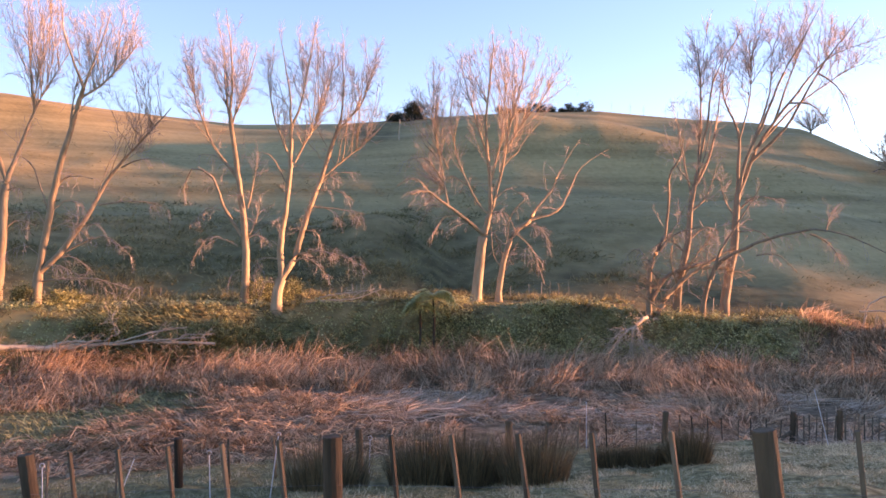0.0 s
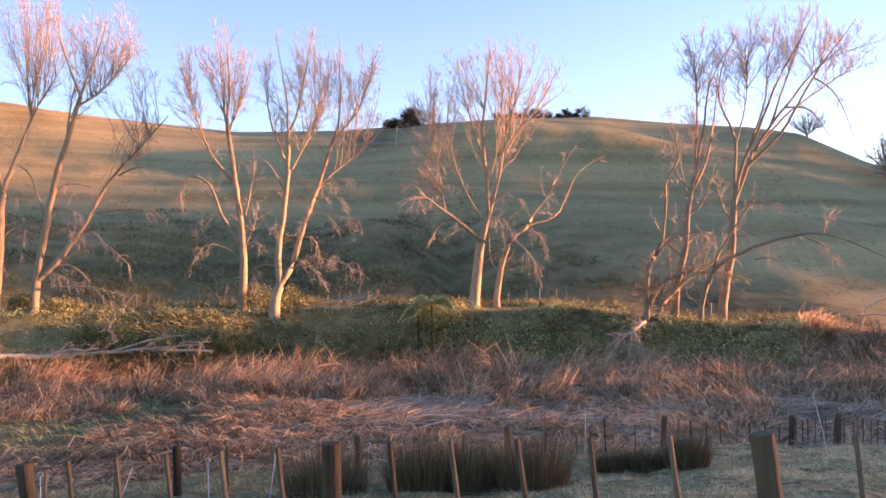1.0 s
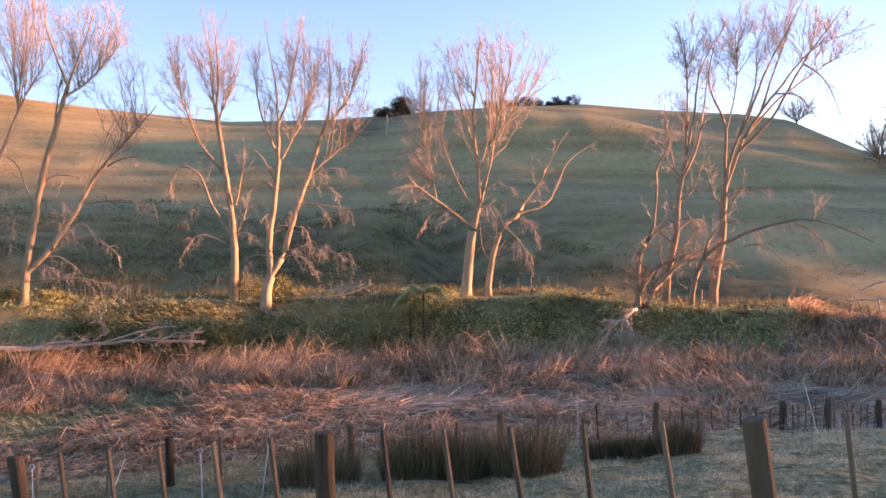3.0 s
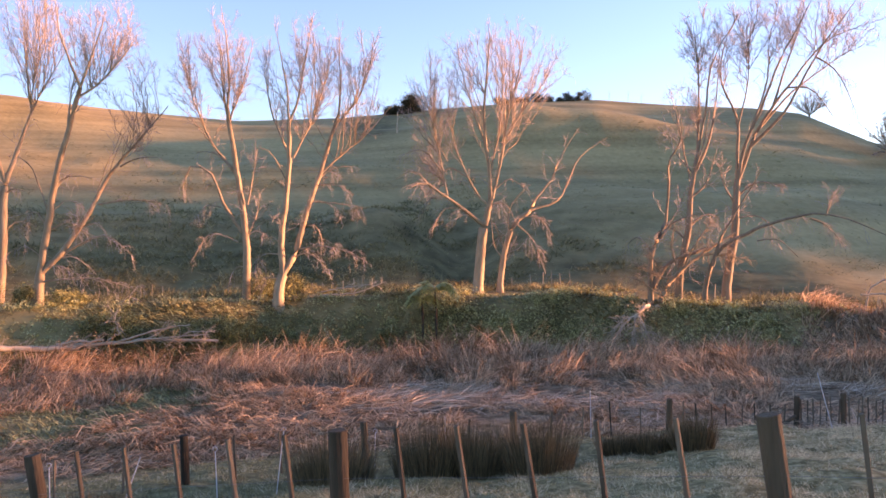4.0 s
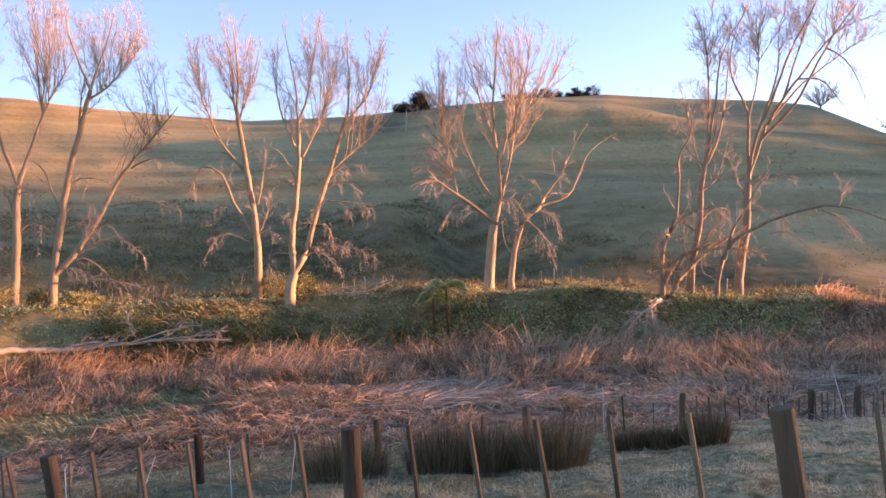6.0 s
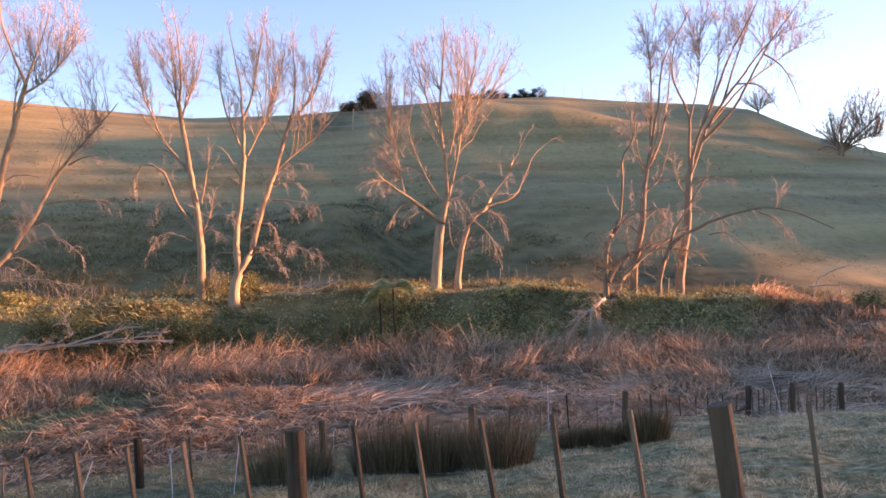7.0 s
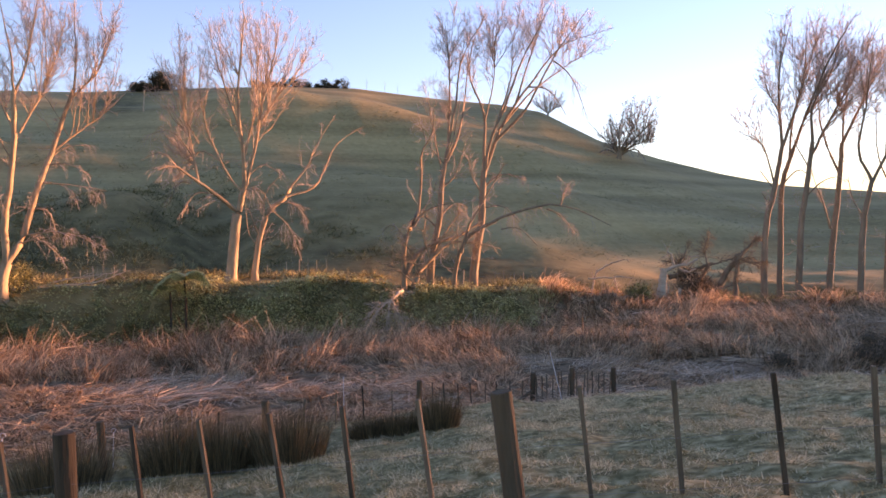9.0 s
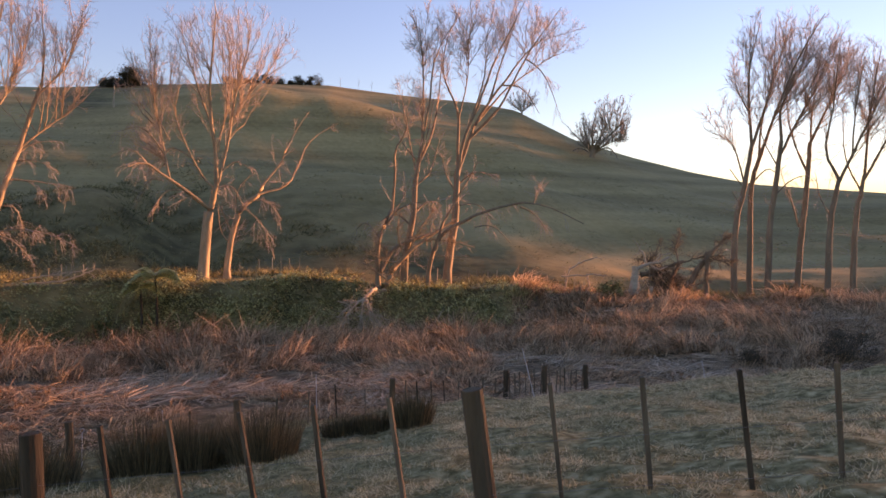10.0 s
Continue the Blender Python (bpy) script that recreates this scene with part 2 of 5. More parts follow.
def leaves(centre, size, r=rng, level=0.0):
    """Small folded leaves at the centres, of any turn or, by level, spread open to the sky: verts and quads."""
    m = len(centre)
    a = unit(r.normal(0, 1, (m, 3)) * np.array([1, 1, 1 - 0.65 * level]))
    b = unit(np.cross(a, r.normal(0, 1, (m, 3)) * (1 - 0.75 * level) + np.array([0, 0, 2.0 * level])))
    size = np.broadcast_to(size, (m,))[:, None]
    v = np.stack([centre - a * size, centre - b * size * 0.45, centre + a * size, centre + b * size * 0.45], 1)
    return v.reshape(-1, 3), np.arange(4 * m).reshape(m, 4)


# ---- the lie of the land ----
def ease(a, b, v):
    s = np.clip((v - a) / (b - a), 0, 1)
    return s * s * (3 - 2 * s)


def bell(v, at, wide):
    return np.exp(-((v - at) / wide) ** 2)


def wave(x, y, seed, size):
    """Smooth uneven ups and downs of about one, of that size in metres."""
    r = np.random.default_rng(seed)
    total = np.zeros(np.broadcast(x, y).shape)
    for _ in range(5):
        a, p, k = r.uniform(0, 2 * np.pi), r.uniform(0, 2 * np.pi), r.uniform(0.6, 1.6) * 2 * np.pi / size
        total = total + np.sin(k * (x * np.cos(a) + y * np.sin(a)) + p)
    return total / 2.5


def rough(x, y, seed, size):
    """Uneven lattice noise from -1 to 1, of that size in metres."""
    table = np.random.default_rng(seed).uniform(-1, 1, (64, 64))
    u, v = np.asarray(x) / size + 900.3, np.asarray(y) / size + 900.7
    i, j = np.floor(u).astype(int), np.floor(v).astype(int)
    f, g = u - i, v - j
    f, g = f * f * (3 - 2 * f), g * g * (3 - 2 * g)
    at = lambda p, q: table[(i + p) % 64, (j + q) % 64]
    return (at(0, 0) * (1 - f) + at(1, 0) * f) * (1 - g) + (at(0, 1) * (1 - f) + at(1, 1) * f) * g


RIDGE_AZ = (-60, -40, -29, -22, -14, -7, 0, 6, 11, 16, 21, 24, 28, 32, 36, 40, 48, 60)
RIDGE_UP = (9.0, 9.6, 9.6, 9.05, 8.5, 8.75, 9.3, 9.6, 9.5, 8.85, 8.3, 7.7, 5.6, 4.25, 3.1, 2.2, 1.4, 1.0)
RIDGE_FAR = 165.0
SUN_SLANT = 1 / math.tan(sa)


def height(x, y):
    """The ground's height in metres: pasture, reed bed, bank, hill, and an unseen range added to the east to shade the
    low ground.
    """
    x, y = np.asarray(x, float), np.asarray(y, float)
    d = np.hypot(x, y) + 1e-6
    az = np.degrees(np.arctan2(x, y))
    ahead = ease(-6, 3, y)
    xs = np.clip(x, -40, 40)
    slope = -0.17 * y * ahead - 0.02 * y * (1 - ahead) + 0.05 * xs
    # the pasture falls away to the reed bed
    floor = -3.75 + 0.12 * wave(x, y, 3, 14) + 0.9 * ease(18, 40, az) * ease(24, 44, d)
    low = ease(18.5, 24.5, d) * ahead
    z = slope + 0.05 * wave(x, y, 5, 7) + (0.07 * rough(x, y, 4, 0.9) + 0.045 * rough(x, y, 7, 0.4)) * ease(30, 20, d)
    z = np.maximum(z, floor - 0.5) * (1 - low) + floor * low
    # the bank with the row of trees
    top = -1.15 - 0.75 * ease(8, 20, az) - 0.8 * ease(22, 33, az) + 0.15 * wave(x, y, 6, 9)
    rise = ease(36.6, 40.9, d + (0.9 * np.sin(x * 0.23) + 0.6 * np.sin(x * 0.51 + 1)) * ease(6, -4, az) - 0.8 * ease(0, 10, az)) * ahead
    z = z * (1 - rise) + top * rise
    # the hill
    crest = RIDGE_FAR * np.tan(np.radians(np.interp(az, RIDGE_AZ, RIDGE_UP))) + EYE
    s = np.clip((d - 50) / (RIDGE_FAR - 50), 0, 1)
    prof = 0.75 * s + 0.25 * ease(0, 1, s)
    # benches and hollows across the slope
    prof = prof + 0.05 * bell(s, 0.62 - 0.002 * az, 0.1) * ease(30, 5, az) - 0.03 * bell(s, 0.42, 0.1) + 0.03 * bell(s, 0.2 + 0.002 * az, 0.09)
    hill = (top - 0.7) + (crest - top + 0.7) * prof
    hill = hill + (0.9 * wave(x, y, 8, 38) + 0.6 * rough(x, y, 9, 14) + 0.1 * rough(x, y, 10, 5)) * ease(0.02, 0.25, s) * ease(1.0, 0.75, s)
    hill = hill + 2.0 * bell(x, 7, 10) * bell(y, 113, 14) + 1.4 * bell(x, 29, 12) * bell(y, 108, 16)  # two knolls
    hill = hill - 2.3 * bell(az, 1.2, 3.4) * bell(d, 66, 14)  # the gully
    hill = hill + 1.0 * bell(az, -4.2, 3.0) * bell(d, 68, 13)  # the spur beside it
    up = ease(44, 54, d) * ease(20, 45, y)
    z = z * (1 - up) + hill * up
    # behind the crest
    back = ease(RIDGE_FAR, RIDGE_FAR + 160, d) * ease(10, 60, y)
    z = z - back * (crest + 12)
    z = z * (1 - ease(250, 500, d)) - 10 * ease(250, 500, d)
    # unseen range added to the east for shade; a notch lights trees and reeds
    u = y - x * SUN_SLANT - 26.2  # across the sun's way
    shade_range_top = 30.0 + 2.0 * ease(-4, -11, u) - 18.5 * ease(2.8, 6.4, u) * ease(22.6, 18.4, u) + 16.0 * ease(21, 29, u) * ease(74, 60, u) - 7.0 * bell(u, 38.5, 3.4) + 9.0 * ease(60, 74, u) + 12.5 * ease(74, 92, u)
    shade_range_top = shade_range_top * ease(-260, -120, y) * ease(250, 225, y)
    z = np.maximum(z, (shade_range_top + 25) * bell(x, 300, 50) - 25 - 40 * ease(200, 60, x))
    return z


def on_ground(x, y):
    return float(height(np.array([x]), np.array([y]))[0])


def make_ground():
    near = np.concatenate([np.linspace(0.05, 4.0, 9), 4.0 * (62 / 4.0) ** np.linspace(0, 1, 190)[1:], np.geomspace(62, 260, 120)[1:], np.geomspace(260, 430, 26)[1:], np.geomspace(430, 4500, 16)[1:]])
    az = np.radians(np.concatenate([np.arange(-58, 62, 0.4), np.arange(62, 100, 0.5), np.linspace(100, 302, 56)[:-1]]))
    dd, aa = np.meshgrid(near, az, indexing="ij")
    x, y = dd * np.sin(aa) + 0.4, dd * np.cos(aa) - 0.5
    z = height(x, y)
    nd, na = dd.shape
    verts = np.stack([x, y, z], -1).reshape(-1, 3)
    idx = np.arange(nd * na).reshape(nd, na)
    nxt = np.roll(idx, -1, axis=1)
    quads = np.stack([idx[:-1], nxt[:-1], nxt[1:], idx[1:]], -1).reshape(-1, 4)
    me = quick_mesh("ground", verts, quads, GROUND, True)
    d, x, y = dd.ravel(), verts[:, 0], verts[:, 1]
    shares = {
        "frost": ease(25, 21, d),
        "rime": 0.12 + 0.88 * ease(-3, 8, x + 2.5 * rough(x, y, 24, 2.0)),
        "reedbed": ease(19.5, 22.5, d + 0.8 * wave(x, y, 12, 5)) * ease(37.5, 36, d + 0.8 * wave(x, y, 13, 5) - 8 * ease(20, 28, np.degrees(np.arctan2(x, y)))) * (1 - 0.9 * ease(-8.0, -10.0, x) * ease(23.5, 25, d) * ease(33.5, 32, d)),
        # scrub, plus painted shade in the gully and on the lower left hill
        "scrub_and_shade": np.clip(bell(np.degrees(np.arctan2(x, y)), -4.6, 2.4) * ease(112, 126, d) * ease(172, 150, d) * (0.75 + 0.5 * rough(x, y, 32, 4))
                         + bell(np.degrees(np.arctan2(x, y)), -0.2, 3.2) * bell(d, 60, 9) * (0.8 + 0.3 * rough(x, y, 36, 5))
                         + ease(84, 58, d) * ease(44, 50, d) * ease(5, -6, np.degrees(np.arctan2(x, y))) * (0.4 + 0.5 * rough(x, y, 37, 7) + 0.3 * rough(x, y, 38, 2))
                         + ease(67, 52, d) * ease(42, 45, d) * ease(3, 9, np.degrees(np.arctan2(x, y))) * (0.75 + 0.3 * rough(x, y, 37, 5)), 0, 0.85),
        # bank growth and rank grass; gully and lower hill terms also paint in shade
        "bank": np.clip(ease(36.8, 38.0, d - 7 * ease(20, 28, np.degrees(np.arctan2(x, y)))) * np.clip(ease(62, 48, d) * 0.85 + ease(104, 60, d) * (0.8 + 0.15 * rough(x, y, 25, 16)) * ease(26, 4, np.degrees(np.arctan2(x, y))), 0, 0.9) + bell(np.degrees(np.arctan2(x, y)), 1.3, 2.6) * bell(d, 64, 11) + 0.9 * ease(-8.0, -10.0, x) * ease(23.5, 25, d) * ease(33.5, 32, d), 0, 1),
    }
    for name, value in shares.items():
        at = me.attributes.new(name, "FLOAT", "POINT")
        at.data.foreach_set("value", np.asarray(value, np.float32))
    return tagged(new("ground", me), "frosted pasture, reed hollow and grassy hillside", "ground", kind="structure")


make_ground()


# ---- bare trees ----
def grow(parents, radii, per, length, npts, start=0.25, along=0.7, spread=0.6, up=0.4, bend=0.15, r=rng, reach=None):
    """Branches off (m, n, 3) parents. Returns paths and their base radii."""
    m, n, _ = parents.shape
    share = np.ones(m) if reach is None else reach
    count = max(1, int(share.sum() * per))
    which = r.choice(m, count, p=share / share.sum())
    s = r.uniform(start, 1.0, count)
    f = s * (n - 1)
    i = np.minimum(f.astype(int), n - 2)
    w = (f - i)[:, None]
    a, b = parents[which, i], parents[which, i + 1]
    base = a * (1 - w) + b * w
    direction = unit(along * unit(b - a) + spread * r.normal(0, 1, (count, 3)) + np.array([0, 0, up]))
    long = r.uniform(*length, count) * (1.12 - 0.78 * s)
    if reach is not None:
        long = long * reach[which]
    t = np.linspace(0, 1, npts)
    path = base[:, None] + long[:, None, None] * (direction[:, None] * t[None, :, None] + np.array([0, 0, bend]) * t[None, :, None] ** 2)
    path[:, 1:] += r.normal(0, 0.035, (count, npts - 1, 3)) * long[:, None, None]
    rad = np.broadcast_to(np.asarray(radii, float), (m,))[which] * (0.6 - 0.3 * s)
    return path, rad


def upswept_crown(limbs, lobes, r, turned, per, thick, depth=0.9):
    """Straight branches that fan up from the limbs to the edge of rounded lobes (sideways, up, half width, half height), and their twigs."""
    seeds = np.concatenate([p[2:] for p in limbs])
    goal, hub = [], []
    for a, b, ra, rb in lobes:
        ra = 1.12 * ra
        n = max(14, int(0.09 * per * ra * rb))
        q = unit(r.normal(0, 1, (n, 3)) + np.array([0, 0, 0.3])) * r.uniform(0.12, 1.0, (n, 1)) ** 0.42 * r.normal(1.0, 0.08, (n, 1))
        narrow = 0.95 + 0.18 * np.clip(q[:, 2:], -1, 0.5)
        goal.append(turned(np.concatenate([q[:, :1] * narrow * ra + a, q[:, 1:2] * narrow * ra * depth, q[:, 2:] * rb + b], 1)))
        hub.append(np.repeat(turned(np.array([[a, 0.0, b - 1.15 * rb]])), n, axis=0))
    goal, hub = np.concatenate(goal), np.concatenate(hub)
    origin = goal + (hub - goal) * r.uniform(0.3, 0.8, (len(goal), 1))
    d = goal[:, None] - seeds[None]
    far = np.linalg.norm(d, axis=-1)
    flat = np.linalg.norm(d[..., :2], axis=-1)
    cost = np.linalg.norm(origin[:, None] - seeds[None], axis=-1) + 2.5 * np.maximum(flat - 0.8 * d[..., 2], 0) + r.uniform(0, 0.5, far.shape)
    near = np.argmin(cost, axis=1)
    s, long = seeds[near], far[np.arange(len(goal)), near][:, None]
    t = np.linspace(0, 1, 10)[None, :, None]
    sag = unit(unit(goal - hub) - np.array([0, 0, 0.35])) * 0.04 * long
    b1 = s[:, None] + (goal - s)[:, None] * t + sag[:, None] * np.sin(np.pi * t)
    b1[:, 1:-1] += r.normal(0, 0.016, b1[:, 1:-1].shape) * np.minimum(long, 2.5)[:, None]
    base = np.clip(0.006 + 0.0045 * long[:, 0], 0.008, 0.026)
    stout = tubes(b1, base * thick, 0.0045 * thick, 4)
    reach = np.clip(long[:, 0] / 3.0, 0.3, 1.5)
    b2, _ = grow(b1, base, 9, (0.5, 1.3), 5, 0.2, 0.72, 0.4, 0.14, 0.08, r, reach ** 0.5)
    side, _ = grow(limbs, 0.02, 14, (0.7, 1.8), 5, 0.3, 0.7, 0.42, 0.2, 0.08, r)
    b2 = np.concatenate([b2, side])
    b3, _ = grow(b2, 0.01, 3.4, (0.28, 0.75), 3, 0.1, 0.72, 0.45, 0.12, 0.06, r)
    return stout, [tubes(b2, 0.0085 * thick, 0.005 * thick, 3), tubes(b3, 0.006 * thick, 0.0035 * thick, 3)]


def bare_tree(x, y, limbs, label, seed, turn=0.0, wood=BARK, rich=1.0, size=1.0, thick=1.0, depth=1.0, lobes=(), per=92, group="bare trees on the bank", grown=1.0):
    """A leafless tree. limbs: (base radius, tip radius, habit, points sideways and up from the foot)."""
    r = np.random.default_rng(seed)
    root = new("bare_tree")
    root.location, root.scale = (x, y, on_ground(x, y)), (grown, grown, grown)
    tagged(root, label, "tree", group)
    c, s = math.cos(radians(turn)), math.sin(radians(turn))

    def turned(p):
        return np.stack([p[:, 0] * c + p[:, 1] * s, p[:, 1] * c - p[:, 0] * s, p[:, 2]], -1)
    habits = {"up": [], "droop": [], "sparse": []}
    borne = np.zeros((0, 3))
    for k, (r0, r1, habit, *pts) in enumerate(limbs):
        p = np.array([(a, 0, b) for a, b in pts], float)
        if k == 0:
            p[0, 2] -= 0.35
        reach = np.linalg.norm(p[-1] - p[0])
        away = r.uniform(-0.4, 0.4) * reach * depth
        if habit == "bare":  # stems part in depth as well
            away = 0.14 * reach * (-1) ** k if k else 0.0
        n = max(6, int(reach * 2.2))
        path = curve_through(p, n)
        path[:, 1] += away * np.linspace(0, 1, n) ** 1.3
        if k:  # it starts where the limb that bears it stands
            gap = np.hypot(borne[:, 0] - p[0, 0], borne[:, 2] - p[0, 2])
            path[:, 1] += borne[np.argmin(gap), 1]
        borne = np.concatenate([borne, curve_through(path, 60)])
        if habit == "droop":  # an arch that sags towards its tip
            along = np.linspace(0, 1, n)
            path[:, 2] += reach * (0.07 * np.sin(np.pi * along) - 0.07 * along ** 3)
        path[1:-1] += r.normal(0, 0.014, (n - 2, 3)) * min(1, reach / 4)
        path = turned(path)
        v, q = tubes(path[None], (0.8 if habit == "droop" else 0.68) * r0 * thick, {"bare": 0.68, "droop": 0.7}.get(habit, 0.35) * r1 * thick, 9 if r0 > 0.12 else 6)
        if k == 0:  # a swelling foot
            low = np.clip(1 - (v[:, 2] + 0.35) / 1.0, 0, 1)[:, None] ** 2
            v = v + (v - np.array([0, 0, 1]) * v[:, 2:3] - np.array([path[0, 0], path[0, 1], 0])) * low * 0.28
            v[:, :2] += (low * 0.05 * np.sin(6 * np.arctan2(v[:, 1], v[:, 0]))[:, None])
        part("trunk" if k == 0 else ("stem" if habit == "bare" else "limb"), quick_mesh("limb", v, q, wood, True), wood, root)
        if habit != "bare":
            habits[habit].append((curve_through(path, 16), 0.5 * (r0 + r1)))
        elif reach > 4:
            habits["sparse"].append((curve_through(path, 16), 0.4 * (r0 + r1)))
    pieces = []
    for habit, found in habits.items():
        if not found:
            continue
        paths, rad = np.array([p for p, _ in found]), np.array([q for _, q in found])
        if habit == "up":
            stout, twigs = upswept_crown(paths, lobes, r, turned, per, thick, depth)
            pieces += twigs
            tagged(part("bough", quick_mesh("bough", *stout, wood), wood, root, "slender upswept branches"), kind="stuff")
            b1, q1 = grow(paths, rad, 5, (0.6, 1.9), 6, 0.1, 0.6, 0.4, 0.1, -0.2, r)
            b2, q2 = grow(b1, q1, 4, (0.3, 1.0), 4, 0.15, 0.7, 0.4, -0.05, -0.2, r)
            b3, q3 = grow(b2, q2, 1.5, (0.2, 0.6), 3, 0.1, 0.7, 0.4, 0.0, -0.1, r)
        elif habit == "droop":
            reach = np.clip(np.linalg.norm(paths[:, -1] - paths[:, 0], axis=1) / 3.0, 0.35, 1.5)
            b1, q1 = grow(paths, rad, 9 * rich, (0.4 * size, 1.3 * size), 7, 0.12, 0.8, 0.4, 0.12, -0.5, r, reach)
            b2, q2 = grow(b1, q1, 3.2, (0.25 * size, 0.85 * size), 5, 0.12, 0.6, 0.4, -0.1, -0.7, r)
            b3, q3 = grow(b2, q2, 1.0, (0.2 * size, 0.5 * size), 3, 0.2, 0.7, 0.4, -0.3, -0.4, r)
        else:
            b1, q1 = grow(paths, rad, 8 * rich, (0.5 * size, 2.3 * size), 5, 0.2, 0.5, 0.6, 0.3, -0.05, r)
            b2, q2 = grow(b1, q1, 4, (0.3 * size, 0.9 * size), 4, 0.2, 0.6, 0.5, 0.1, -0.1, r)
            b3, q3 = grow(b2, q2, 2.5, (0.2 * size, 0.5 * size), 3, 0.2, 0.7, 0.5, 0.1, 0, r)
        b1[:, :, 2] = np.maximum(b1[:, :, 2], 0.05)
        pieces += [tubes(b1, np.clip(q1, 0.007, 0.012) * thick, 0.005 * thick, 3), tubes(b2, 0.006 * thick, 0.004 * thick, 3), tubes(b3, 0.0045 * thick, 0.0032 * thick, 3)]
    if pieces:
        v, q = joined(*pieces)
        tagged(part("crown", quick_mesh("twigs", v, q, TWIG), TWIG, root, "fine leafless twigs"), kind="stuff")
    return root


def scaled(limbs, f):
    """The limbs of a tree that stands f times as far off."""
    return [(r0 * f, r1 * f, habit, *((a * f, b * f) for a, b in pts)) for r0, r1, habit, *pts in limbs]


PALE = "tall leafless tree with pale sunlit trunk on the bank"
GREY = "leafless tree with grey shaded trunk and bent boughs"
DISTANT = "slender leafless tree against the sunrise glow"
bare_tree(-22.1, 40.0, [
    (0.33, 0.24, "bare", (0, 0), (0.2, 1.9), (0.4, 5.7), (0.5, 6.3)),
    (0.17, 0.05, "up", (0.5, 6.3), (0, 8.3), (-0.3, 10.3), (-0.6, 12.4), (-0.6, 14.3)),
    (0.2, 0.14, "up", (0.5, 6.3), (1, 8.1), (1.4, 10)),
    (0.1, 0.03, "up", (1.4, 10), (1, 12), (0.8, 14.3)),
    (0.1, 0.03, "up", (1.4, 10), (2, 11.5), (2.9, 13.7)),
    (0.08, 0.03, "up", (1.4, 9.8), (1.4, 11.7), (1.8, 14.2)),
    (0.07, 0.03, "droop", (0.3, 4.3), (-0, 5.7), (-0.7, 6.2)),
    (0.05, 0.02, "droop", (0.4, 3.9), (1, 4.3), (1.8, 4.2)),
    (0.05, 0.02, "droop", (0.4, 5.7), (0.9, 5.9), (1.6, 5.9)),
    (0.05, 0.02, "droop", (0.1, 4.4), (-0.4, 4.7), (-1.2, 4.6)),
    (0.04, 0.015, "droop", (0.2, 2.6), (-0.4, 3.4), (-1, 3.5)),
    (0.04, 0.015, "droop", (0.2, 1.9), (-0.4, 2.2), (-1.1, 1.8)),
], PALE, 21, wood=BARK, lobes=[(1.8, 13.9, 1.7, 3.2)])
stems = [
    (0.42, 0.33, "bare", (0, 0), (0.1, 0.8), (0.2, 1.6)),
    (0.28, 0.14, "bare", (0.2, 1.6), (0.7, 3.8), (1.2, 6), (1.9, 8), (2.6, 9.8), (3, 10.5)),
    (0.24, 0.06, "up", (0.2, 1.6), (1.3, 2.7), (2.6, 4.7), (3.3, 6.1), (4, 7.2), (5.2, 8.6), (6.3, 10)),
    (0.1, 0.03, "up", (3, 10.5), (2.7, 11.7), (2.5, 12.9), (2.6, 14.4)),
    (0.1, 0.03, "up", (3, 10.5), (3.4, 11.6), (3.9, 13.1), (4.2, 14.3)),
    (0.09, 0.03, "up", (2.8, 10.1), (3.8, 10.8), (5, 12.2), (5.5, 13.2)),
    (0.09, 0.03, "up", (2.1, 8.5), (2.1, 10.1), (2.2, 11.8)),
]
boughs = [
    (0.07, 0.02, "droop", (4, 6.9), (4.9, 7.1), (6.2, 7.4)),
    (0.07, 0.02, "droop", (0.4, 1.2), (2.8, 1), (5.4, 0.8)),
    (0.08, 0.02, "droop", (1.5, 2.7), (3.5, 3.2), (5.1, 2.7)),
    (0.07, 0.02, "droop", (3, 5), (4.9, 5), (6.2, 5.1)),
    (0.07, 0.02, "droop", (0.8, 4.6), (0.1, 6.5), (-0.6, 7.6)),
    (0.06, 0.02, "droop", (0.8, 3.6), (0.1, 4.6), (-0.7, 4)),
    (0.05, 0.02, "sparse", (1.8, 3.4), (2.3, 4.5)),
    (0.06, 0.02, "droop", (1, 2.3), (1.8, 2.3), (2.6, 1.8)),
    (0.05, 0.02, "droop", (0.5, 1.8), (1.1, 1.9), (2.2, 1.7)),
    (0.06, 0.02, "droop", (1.1, 5.4), (1.7, 6.2), (3, 6.4)),
    (0.05, 0.02, "droop", (1, 4.7), (1.7, 5.1), (2.4, 5)),
    (0.05, 0.02, "droop", (0.9, 3.8), (1.8, 4), (2.6, 3.4)),
    (0.05, 0.02, "droop", (2.2, 3.9), (3.1, 3.9), (3.8, 3.2)),
    (0.04, 0.015, "droop", (0.3, 2.4), (-0.4, 2.9), (-1.1, 2.7)),
]
bare_tree(-19.6, 38.8, scaled(stems + boughs, 0.97), "two-stemmed leafless tree with bright sunlit bark and drooping low boughs", 22, lobes=[(3.7, 12.5, 2.0, 3.2), (5.6, 8.9, 1.1, 1.5)])
